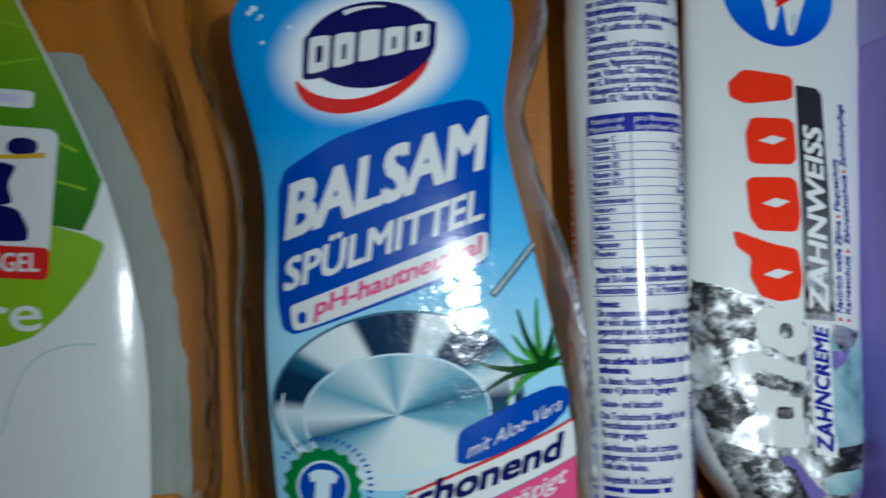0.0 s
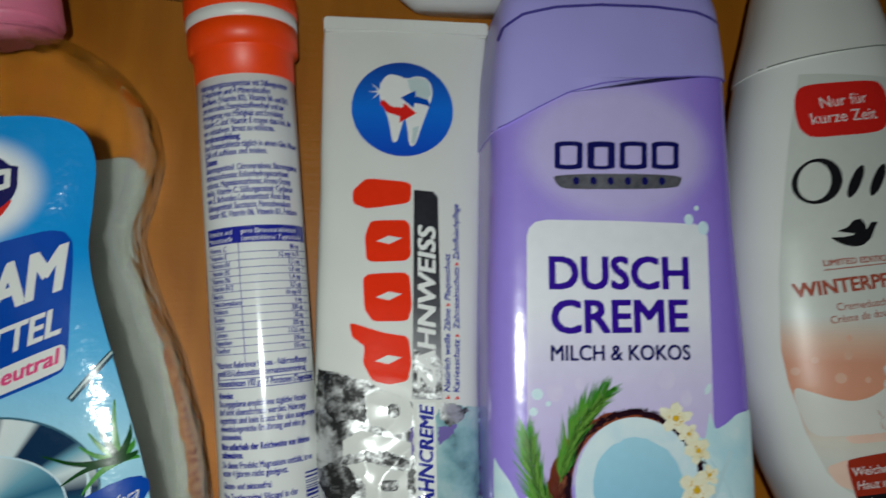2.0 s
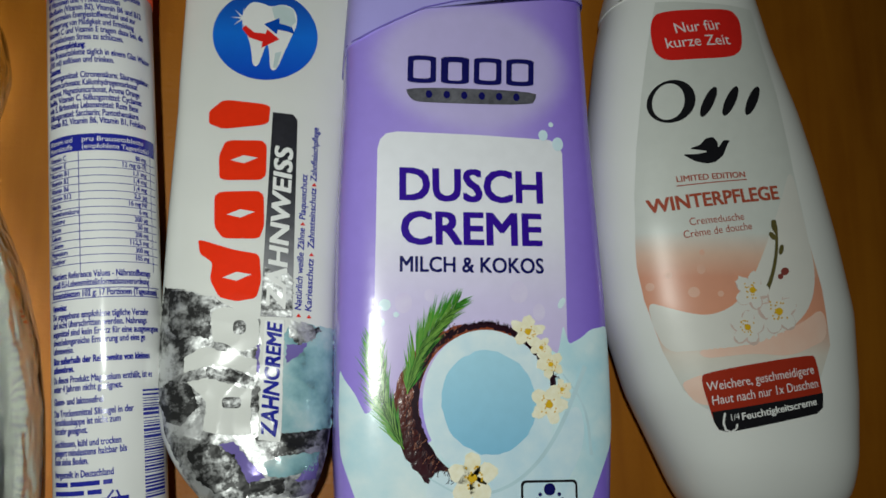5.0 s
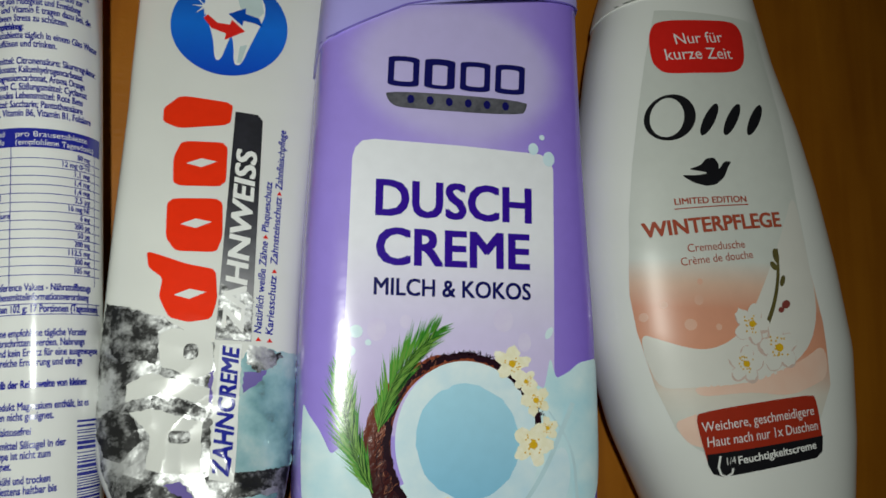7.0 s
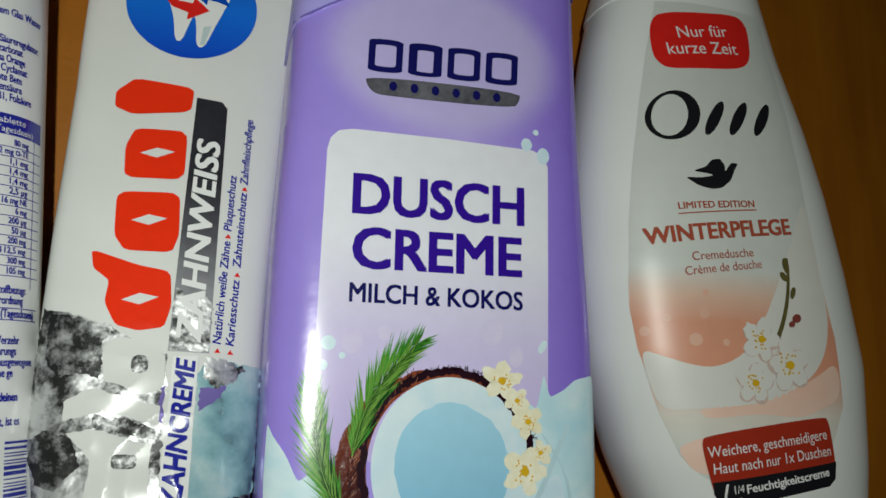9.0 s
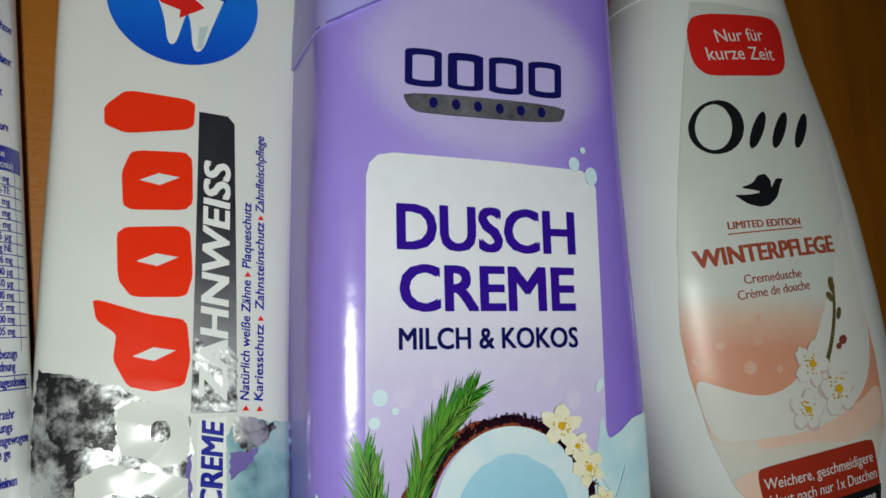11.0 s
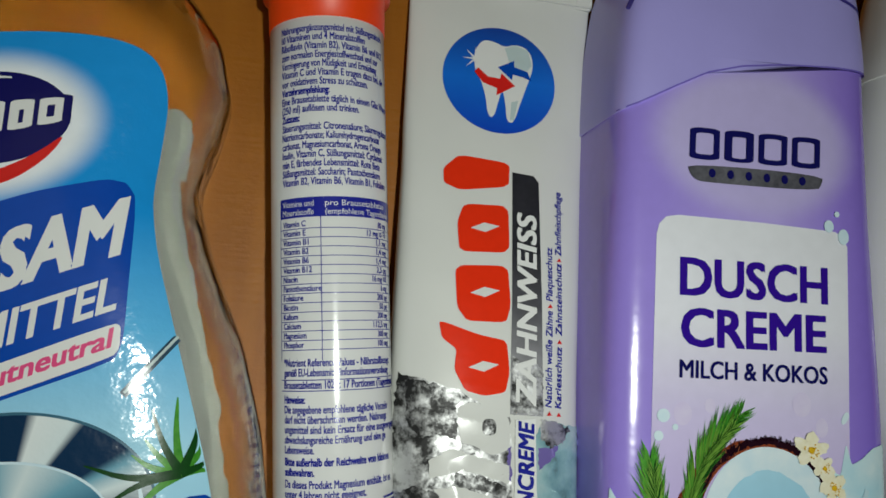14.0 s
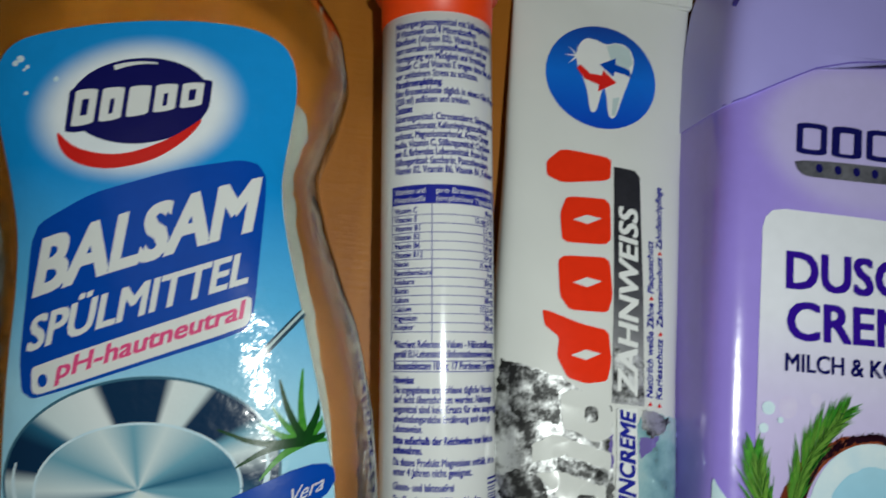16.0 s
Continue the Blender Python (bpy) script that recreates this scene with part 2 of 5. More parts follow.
STEEL_DARK = plain("dark_steel_print", lin(28, 48, 66), 0.17, 0, 0.2, 200, shift=lin(60, 92, 112))
STEEL_LIGHT = plain("light_steel_print", lin(196, 214, 214), 0.17, 0, 0.08, 120)
STEEL_TEAL = plain("teal_steel_print", lin(66, 112, 134), 0.17, 0, 0.12, 120)
def icy_material():
    mat = plain("icy_print", (1, 1, 1, 1), 0.2, 0.1, 0.02, 300, 0.6, 140)
    nt = mat.node_tree
    co, n, ramp = nt.nodes.new("ShaderNodeTexCoord"), nt.nodes.new("ShaderNodeTexNoise"), nt.nodes.new("ShaderNodeValToRGB")
    n.inputs["Scale"].default_value, n.inputs["Detail"].default_value, n.inputs["Roughness"].default_value = 62, 6, 0.55
    nt.links.new(co.outputs["Object"], n.inputs["Vector"])
    nt.links.new(n.outputs["Fac"], ramp.inputs[0])
    marks = ramp.color_ramp.elements
    marks[0].position, marks[0].color = 0.27, lin(96, 92, 150)
    marks[1].position, marks[1].color = 0.74, lin(228, 232, 230)
    for at, colour in ((0.34, lin(84, 100, 106)), (0.40, lin(118, 160, 168)), (0.49, lin(150, 188, 194)), (0.57, lin(176, 200, 202))):
        marks.new(at).color = colour
    nt.links.new(ramp.outputs["Color"], nt.nodes["Principled BSDF"].inputs["Base Color"])
    return mat


ICE = icy_material()
LAVENDER_GREY = plain("lavender_grey_print", lin(132, 118, 190), 0.17, 0.2, 0.1, 150)
TUBE_WHITE = plain("white_laminate", (0.70, 0.71, 0.68, 1), 0.2, 0, 0.04, 60, 0.5, 45)
PAPER_WHITE = plain("white_wrapper", (0.74, 0.75, 0.74, 1), 0.13, 0, 0.03, 90, 0.05, 200)
PEARL = plain("pearl_white_plastic", (0.84, 0.86, 0.83, 1), 0.26, 0, 0.02, 60, 0.03, 500, coat=0.3)
CAP_WHITE = plain("white_plastic", (0.8, 0.8, 0.77, 1), 0.35, 0, 0.03, 60)
CLEAR = clear_plastic("clear_bottle_plastic", (0.80, 0.80, 0.77, 1))
LILAC_CAP = plain("lilac_cap_plastic", lin(172, 164, 234), 0.36, 0, 0.05, 60, 0.05, 600)
LID_LINE = plain("dark_lilac_gap", lin(66, 56, 146), 0.5, 0, 0.05)
# bottle flanks, most the right one, carry their shade as darker lilac stops
LILAC_SHADED_BODY = graded("shaded_lilac_plastic", "X", [(-36, lin(154, 132, 224)), (-24, lin(162, 142, 228)), (4, lin(182, 166, 234)), (22, lin(152, 128, 222)), (36, lin(126, 98, 208))], 0.18, 0.2, 110, halo=(-1, 49, 26, 18, 0, lin(192, 181, 231)))
LILAC_PANEL = graded("lilac_white_panel", "Y", [(-40, lin(196, 178, 232)), (-14, lin(214, 204, 240)), (6, lin(236, 236, 246)), (32, lin(232, 234, 240))], 0.17)
FILM = (0.66, 0.69, 0.65, 1)
SKY_LABEL = graded("sky_blue_label", "Y", [(-70, lin(150, 208, 234)), (-24, lin(170, 222, 244)), (-4, lin(96, 188, 238)), (18, lin(22, 150, 226)), (52, lin(28, 150, 226))], 0.13, 0.5, 240, halo=(-0.6, 30.6, 18.5, 13.0, 18, lin(240, 246, 250)))
SALMON_LABEL = graded("salmon_label", "Y", [(-48, FILM), (-36, FILM), (-27, lin(226, 218, 206)), (-17, lin(226, 158, 128)), (-7, lin(224, 158, 130)), (-1, lin(226, 190, 168)), (5, FILM), (73, FILM)], 0.36)
SPOT_SALMON = plain("pale_salmon_print", lin(234, 184, 160), 0.4, 0, 0.1, 120)
BUD = plain("bud_print", lin(150, 74, 66), 0.3, 0, 0.2, 500)

_L, _M, _D, _B = lin(214, 228, 230), lin(112, 166, 186), lin(44, 102, 132), lin(20, 50, 80)
PAN_BASE = swept("brushed_steel_print", 9.2, -39.3, 1.5, 185, [(0, _M), (20, _D), (45, _M), (75, _L), (95, _M), (115, _L), (150, _M), (180, _L), (200, _D), (214, _M), (250, _L), (290, lin(222, 232, 226)), (325, _L), (345, _M), (360, _M)])
PAN_WALL = swept("steel_wall_print", 9.4, -38.0, 1.4, 188, [(0, _B), (18, _L), (30, _M), (36, _B), (58, _B), (62, _L), (76, lin(226, 234, 234)), (80, _B), (106, _B), (110, lin(230, 236, 236)), (134, _L), (140, _D), (150, _B), (168, _B), (176, _L), (196, _M), (240, _L), (300, _L), (340, _D), (360, _B)])
LIGHT_GREEN = plain("light_leaf_print", lin(124, 176, 70), 0.2, 0, 0.2, 900)
FIBRE = plain("fibre_print", lin(158, 92, 58), 0.3, 0, 0.2, 900)
WORN_STRIP = graded("worn_grey_strip", "Y", [(-18, lin(176, 176, 180)), (-4, lin(150, 150, 154)), (8, lin(92, 92, 98)), (20, lin(58, 58, 64)), (41, lin(52, 52, 58))], 0.2, 0.3, 150, vary=0.22)
PETAL_SHADE = plain("petal_shade_print", lin(214, 190, 180), 0.4, 0, 0.1, 300)
PALE_BLUE = plain("pale_blue_print", lin(196, 226, 236), 0.2, 0, 0.08, 200)
SEAM = plain("lilac_seam", lin(118, 102, 196), 0.4, 0, 0.05)

# ------------------------------------------------------------ building helpers
def mesh_object(name, verts, faces, material, parent=None, label="", smooth=True):
    me = bpy.data.meshes.new(name)
    me.from_pydata([tuple(v) for v in verts], [], faces)
    me.materials.append(material)
    if smooth:
        me.polygons.foreach_set("use_smooth", [True] * len(me.polygons))
    me.update()
    ob = new(name, me)
    if parent:
        ob.parent = parent
    if label:
        ob["label"] = label
    return ob


def part(name, bm, material, parent, label="", smooth=False):
    """Links a bmesh as one mesh object under a thing or a part."""
    me = bpy.data.meshes.new(name)
    bm.to_mesh(me)
    bm.free()
    me.materials.append(material)
    if smooth:
        me.polygons.foreach_set("use_smooth", [True] * len(me.polygons))
    ob = new(name, me)
    if parent:
        ob.parent = parent
    if label:
        ob["label"] = label
    return ob


def thing(name, x, y, label, category, turn=0.0, z=0.0, group=""):
    ob = new(name)
    ob.empty_display_size = 0.01
    ob.matrix_world = pose(x * MM, y * MM, z * MM, 0, 0, turn)
    return tagged(ob, label, category, group)


def box_bm(x0, x1, y0, y1, z0, z1, bevel=0.0):
    bm = bmesh.new()
    bmesh.ops.create_cube(bm, size=1)
    for v in bm.verts:
        v.co = Vector(((x0 + x1) / 2 + v.co.x * (x1 - x0), (y0 + y1) / 2 + v.co.y * (y1 - y0), (z0 + z1) / 2 + v.co.z * (z1 - z0)))
    if bevel:
        bmesh.ops.bevel(bm, geom=bm.edges[:], offset=bevel, segments=3, affect="EDGES")
    return bm


class Form:
    """A lying bottle or tube, from stations along y: y, left, right, top (mm), with a superellipse for its cross-section. ox: its base point's x; crease: the upper skin's unevenness over x, y."""

    def __init__(self, ox, power, stations, crease=None):
        rows = np.array(sorted(stations), float)
        self.ox, self.power, self.crease = ox, power, crease
        ys = np.linspace(rows[0, 0], rows[-1, 0], 400)
        cols = [np.interp(ys, rows[:, 0], rows[:, k]) for k in (1, 2, 3)]
        kernel = np.hanning(19) / np.hanning(19).sum()
        self.ys = ys
        self.cols = [np.convolve(np.r_[[c[0]] * 9, c, [c[-1]] * 9], kernel, "valid") for c in cols]

    def at(self, y):
        left, right, top = (float(np.interp(y, self.ys, c)) for c in self.cols)
        return (left + right) / 2, (right - left) / 2, top / 2

    def top(self, x, y):
        c, w, h = self.at(y)
        u = min(abs(x - c) / w, 0.985)
        z = h + h * (1 - u ** self.power) ** (1 / self.power)
        return z + self.crease(x, y) * (1 - u ** 8) if self.crease else z

    def __call__(self, x, y, lift=0.0):
        """The surface's point over x, y (mm, world), lifted along its normal, in the thing's own metres."""
        z = self.top(x, y)
        gx, gy = (self.top(x + 0.2, y) - self.top(x - 0.2, y)) / 0.4, (self.top(x, y + 0.2) - self.top(x, y - 0.2)) / 0.4
        self.normal = Vector((-gx, -gy, 1)).normalized()
        n = self.normal * lift
        return Vector(((x - self.ox + n.x) * MM, (y + n.y) * MM, (z + n.z) * MM))

    def ring(self, y, around, grow=0.0):
        c, w, h = self.at(y)
        out, e = [], 2 / self.power
        for k in range(around):
            a = 2 * math.pi * (k + 0.5) / around
            ca, sa = math.cos(a), math.sin(a)
            x, z = c + (w + grow) * math.copysign(abs(ca) ** e, ca), h + (h + grow) * math.copysign(abs(sa) ** e, sa)
            if self.crease and sa > 0:
                z += self.crease(x, y) * (1 - min(abs(x - c) / w, 1) ** 8)
            out.append([x - self.ox, y, z])
        return out

    def mesh(self, name, material, parent, label="", y0=None, y1=None, steps=90, around=64, grow=0.0, clamp=None):
        y0, y1 = self.ys[0] if y0 is None else y0, self.ys[-1] if y1 is None else y1
        verts, faces = [], []
        for i in range(steps + 1):
            ring = self.ring(y0 + (y1 - y0) * i / steps, around, grow)
            if clamp:
                for k, p in enumerate(ring):
                    edge = clamp(p[0] + self.ox)
                    if p[1] < edge:
                        ring[k] = self.ring(edge, around, grow)[k]
            verts += ring
        for i in range(steps):
            for k in range(around):
                a, b = i * around + k, i * around + (k + 1) % around
                faces.append((a, b, b + around, a + around))
        faces.append(tuple(range(around))[::-1])
        faces.append(tuple(range(steps * around, (steps + 1) * around)))
        return mesh_object(name, [(x * MM, y * MM, z * MM) for x, y, z in verts], faces, material, parent, label)


class Roll:
    """A lying round tube along its own y axis; places are given as s round it (0 on top, to the right) and v along it, in mm."""

    def __init__(self, radius, height):
        self.radius, self.height = radius, height

    def __call__(self, s, v, lift=0.0):
        a = s / self.radius
        r = self.radius + lift
        self.normal = Vector((math.sin(a), 0, math.cos(a)))
        return Vector((r * math.sin(a) * MM, v * MM, (self.height + r * math.cos(a)) * MM))


def hollow(form, t):
    """A thin-walled clear bottle: outer and inner skin in one mesh."""
    steps, around, verts, faces = 90, 64, [], []
    for skin, (grow, trim) in enumerate(((0.0, 0.0), (-1.0, 1.0))):
        y0, y1, first = form.ys[0] + trim, form.ys[-1] - trim, len(verts)
        for i in range(steps + 1):
            verts += form.ring(y0 + (y1 - y0) * i / steps, around, grow)
        skin_faces = []
        for i in range(steps):
            for k in range(around):
                a, b = first + i * around + k, first + i * around + (k + 1) % around
                skin_faces.append((a, a + around, b + around, b))
        skin_faces += [tuple(range(first, first + around)), tuple(range(first + steps * around, first + (steps + 1) * around))[::-1]]
        faces += [f[::-1] for f in skin_faces] if skin == 0 else skin_faces
    ob = mesh_object("body", [(x * MM, y * MM, z * MM) for x, y, z in verts], faces, CLEAR, t, "clear colourless thin plastic")
    bm = bmesh.new()
    bm.from_mesh(ob.data)
    bmesh.ops.recalc_face_normals(bm, faces=bm.faces[:])
    inner = [f for f in bm.faces if f.index >= len(faces) // 2]
    bmesh.ops.reverse_faces(bm, faces=inner)
    bm.to_mesh(ob.data)
    bm.free()
    ob.visible_shadow = False
    return ob


def print_on(name, rings, surface, lift, material, parent, label="", cell=4.0):
    """Printed areas laid on a surface. rings: closed outlines (mm), each area a list of an outline and its holes, or one outline."""
    from mathutils.geometry import tessellate_polygon
    bm = bmesh.new()
    for area in rings:
        loops = area if isinstance(area[0][0], (list, tuple)) else [area]
        flat = [p for loop in loops for p in loop]
        verts = [bm.verts.new((p[0], p[1], 0)) for p in flat]
        for tri in tessellate_polygon([[Vector((p[0], p[1], 0)) for p in loop] for loop in loops]):
            if len(set(tri)) == 3:
                try:
                    bm.faces.new([verts[k] for k in tri])
                except ValueError:
                    pass
    for _ in range(6):
        long = [e for e in bm.edges if e.calc_length() > cell]
        if not long:
            break
        bmesh.ops.subdivide_edges(bm, edges=long, cuts=1)
        bmesh.ops.triangulate(bm, faces=bm.faces[:])
    bm.normal_update()
    bmesh.ops.reverse_faces(bm, faces=[f for f in bm.faces if f.normal.z < 0])
    bends = []
    for v in bm.verts:
        v.co = surface(v.co.x, v.co.y, lift)
        bends.append(surface.normal)
    ob = part(name, bm, material, parent, label, smooth=True)
    ob.data.normals_split_custom_set_from_vertices(bends)
    return ob


def print_each(name, rings, *rest, **more):
    """Each area as a part of its own."""
    return [print_on(name, [r], *rest, **more) for r in rings]


LETTERS = {}


def glyphs(words, bold):
    key = (words, bold)
    if key not in LETTERS:
        curve = bpy.data.curves.new("lettering", "FONT")
        curve.body, curve.offset, curve.resolution_u, curve.size = words, bold, 3, 1.0
        ob = new("lettering", curve)
        dg = bpy.context.evaluated_depsgraph_get()
        me = bpy.data.meshes.new_from_object(ob.evaluated_get(dg))
        co = np.array([v.co[:] for v in me.vertices])
        LETTERS[key] = (co, [tuple(p.vertices) for p in me.polygons])
        bpy.data.objects.remove(ob)
        bpy.data.curves.remove(curve)
        bpy.data.meshes.remove(me)
    return LETTERS[key]


def write(words, start, end, height, surface, lift, material, parent, bold=0.012, lean=0.0, up=None):
    """Words from start to end of their baseline (mm), with capitals of that height; up: the way the letters stand; bold: how far the strokes are widened."""
    co, faces = glyphs(words, 0.0)
    lo, hi = co[:, 0].min(), co[:, 0].max()
    d = Vector((end[0] - start[0], end[1] - start[1]))
    side = Vector(up) if up else Vector((-d.y, d.x)).normalized()
    passes = [(0, 0)] if bold < 0.005 else [(-bold, 0), (bold, 0), (0, bold * .7), (0, -bold * .7)] if bold < 0.02 else [(-bold, bold * .7), (bold, bold * .7), (0, 0), (-bold, -bold * .7), (bold, -bold * .7)]
    pts, polys, bends = [], [], []
    for k, (dx, dy) in enumerate(passes):
        first = len(pts)
        for x, y, _ in co:
            a, b = (float(x) + dx - lo + bold) / (hi - lo + 2 * bold), (float(y) + dy) / 0.70
            w = Vector(start) + d * a + side * (height * b) + d.normalized() * (lean * height * b)
            pts.append(surface(w.x, w.y, lift + 0.012 * k))
            bends.append(surface.normal)
        polys += [tuple(first + i for i in f) for f in faces]
    ob = mesh_object("lettering", pts, polys, material, parent)
    ob.data.normals_split_custom_set_from_vertices(bends)
    return ob


def rounded(x0, y0, x1, y1, r, n=5):
    pts = []
    for cx, cy, a0 in ((x1 - r, y1 - r, 0), (x0 + r, y1 - r, 90), (x0 + r, y0 + r, 180), (x1 - r, y0 + r, 270)):
        for k in range(n + 1):
            a = radians(a0 + 90 * k / n)
            pts.append((cx + r * math.cos(a), cy + r * math.sin(a)))
    return pts


def soft(points, rounds=2, keep=0.25):
    """A closed outline with its corners rounded off."""
    for _ in range(rounds):
        out = []
        for k, a in enumerate(points):
            b = points[(k + 1) % len(points)]
            out += [(a[0] + (b[0] - a[0]) * keep, a[1] + (b[1] - a[1]) * keep), (b[0] + (a[0] - b[0]) * keep, b[1] + (a[1] - b[1]) * keep)]
        points = out
    return points


def ragged(points, step=0.9, amount=0.38):
    """A closed outline broken up into a worn, uneven edge."""
    out = []
    for k, a in enumerate(points):
        a, b = Vector(a), Vector(points[(k + 1) % len(points)])
        n = max(1, int((b - a).length / step))
        side = Vector((-(b - a).y, (b - a).x)).normalized()
        for i in range(n):
            q = a + (b - a) * (i / n)
            out.append(tuple(q + side * amount * (noise.noise((q.x * .9, q.y * .9, 3)) * 1.6 + random.uniform(-.5, .5))))
    return out


def flowing(points, rounds=3):
    """An open line with its bends smoothed."""
    for _ in range(rounds):
        out = [points[0]]
        for a, b in zip(points, points[1:]):
            out += [(a[0] * .75 + b[0] * .25, a[1] * .75 + b[1] * .25), (a[0] * .25 + b[0] * .75, a[1] * .25 + b[1] * .75)]
        points = out + [points[-1]]
    return points


def oval(cx, cy, a, b, tilt=0.0, n=40, start=0.0, stop=360.0, wobble=0.0):
    c, s, pts = math.cos(radians(tilt)), math.sin(radians(tilt)), []
    for k in range(n if stop - start >= 360 else n + 1):
        t = radians(start + (stop - start) * k / n)
        w = 1 + wobble * random.uniform(-1, 1)
        x, y = a * w * math.cos(t), b * w * math.sin(t)
        pts.append((cx + c * x - s * y, cy + s * x + c * y))
    return pts


def band(points, width):
    """The outline of a line of that width (or of widths from one end to the other) along points."""
    p = [Vector(q) for q in points]
    left, right = [], []
    for k, q in enumerate(p):
        d = (p[min(k + 1, len(p) - 1)] - p[max(k - 1, 0)]).normalized()
        w = width if not isinstance(width, (list, tuple)) else width[0] + (width[1] - width[0]) * k / (len(p) - 1)
        n = Vector((-d.y, d.x)) * w / 2
        left.append(tuple(q + n))
        right.append(tuple(q - n))
    return left + right[::-1]


def quad_map(bl, br, tr, tl):
    """Maps u, v in 0..1 into a four-cornered area."""
    return lambda u, v: tuple((1 - u) * (1 - v) * bl[k] + u * (1 - v) * br[k] + u * v * tr[k] + (1 - u) * v * tl[k] for k in (0, 1))


def mapped(loops, m):
    return [[m(*p) for p in loop] for loop in loops]


def sign_shapes(kinds, m, stroke=0.34):
    """A wordless row of plain rounded blocks in place of a brand, each in its own slot: o ring, h with a lying slit, v with a standing slit, b solid, l low block."""
    out, n = [], len(kinds)
    for k, kind in enumerate(kinds):
        a, b = k / n + 0.014, (k + 1) / n - 0.022
        w, s = b - a, stroke
        outer = rounded(a, 0, b, 1 if kind != "l" else 0.82, w * 0.42, 8)
        hole = {"o": rounded(a + w * s, s * .8, b - w * s, 1 - s * .8, w * (0.5 - s) * .8, 6), "h": rounded(a + w * s, .42, b - w * s * .8, .62, w * 0.06), "v": rounded(a + w * (s + .06), s * .6, b - w * (s + .06), 1 - s, w * (0.44 - s) * .7)}.get(kind)
        out.append(mapped([outer] + ([hole[::-1]] if hole else []), m))
    return out


def frond(base, tip, bend, leaflets, length, droop=0.55, width=1.0):
    """Outlines of a palm leaf: its rib and many narrow leaflets on both sides."""
    base, tip = Vector(base), Vector(tip)
    d = tip - base
    n = Vector((-d.y, d.x)).normalized()
    at = lambda t: base + d * t + n * (bend * math.sin(math.pi * t))
    out = [band([at(k / 8) for k in range(9)], [width, width * 0.4])]
    for k in range(leaflets):
        t = (k + 0.5) / leaflets
        way = (at(min(t + .05, 1)) - at(max(t - .05, 0))).normalized()
        for side in (-1, 1):
            ln = length * (0.35 + 0.65 * math.sin(math.pi * (0.15 + 0.8 * t))) * random.uniform(0.8, 1.15)
            out_dir = (way * random.uniform(0.75, 1.0) + Vector((-way.y, way.x)) * side * droop * random.uniform(0.7, 1.2)).normalized()
            p = at(t)
            q = p + out_dir * ln
            wide = Vector((-out_dir.y, out_dir.x)) * width * 0.55
            mid = p + out_dir * ln * 0.4
            out.append([tuple(p), tuple(mid + wide), tuple(q), tuple(mid - wide)])
    return out


def blossom(cx, cy, r, surface, lift, parent, petal=None, turn=0.0):
    petals = [[(oval(cx + 0.55 * r * math.cos(a), cy + 0.55 * r * math.sin(a), r * random.uniform(0.44, 0.58), r * random.uniform(0.32, 0.42), math.degrees(a), 14, wobble=0.16))] for a in (radians(turn + 72 * k) for k in range(5))]
    flower = print_on("blossom", [p[0] for p in petals], surface, lift, petal or PETAL, parent, "printed cream-white blossom", 3)
    dots = [oval(cx + random.uniform(-.45, .45) * r, cy + random.uniform(-.45, .45) * r, r * 0.05, r * 0.05, 0, 6) for _ in range(18)]
    print_on("flower_centre", [oval(cx, cy, r * 0.2, r * 0.18, 0, 12)] + dots, surface, lift + 0.22, YELLOW, flower)
    return flower


# ------------------------------------------------------------ room and table
def slab(name, x0, x1, y0, y1, z0, z1, material, label, category):
    ob = part(name, box_bm(x0, x1, y0, y1, z0, z1), material, None)
    return tagged(ob, label, category, kind="structure")


slab("floor", -1.6, 1.8, -1.5, 1.7, -0.80, -0.75, FLOOR_WOOD, "brown floor under the table", "floor")
slab("ceiling", -1.6, 1.8, -1.5, 1.7, 1.70, 1.75, WALL_PAINT, "plain white ceiling above the table", "ceiling")
slab("wall_west", -1.65, -1.6, -1.5, 1.7, -0.75, 1.70, WALL_PAINT, "plain white painted room wall", "wall")
slab("wall_east", 1.8, 1.85, -1.5, 1.7, -0.75, 1.70, WALL_PAINT, "plain white painted room wall", "wall")
slab("wall_south", -1.6, 1.8, -1.55, -1.5, -0.75, 1.70, WALL_PAINT, "plain white painted room wall", "wall")
slab("wall_north", -1.6, 1.8, 1.7, 1.75, -0.75, 1.70, WALL_PAINT, "plain white painted room wall", "wall")

table = thing("table", 100, 50, "orange-brown varnished wooden table with fine scratches", "table", z=-750)
part("tabletop", box_bm(-0.6, 0.6, -0.4, 0.4, 0.722, 0.75, 0.003), WOOD, table)
for lx in (-0.54, 0.54):
    for ly in (-0.34, 0.34):
        part("leg", box_bm(lx - 0.03, lx + 0.03, ly - 0.03, ly + 0.03, 0.0, 0.722, 0.003), WOOD, table)


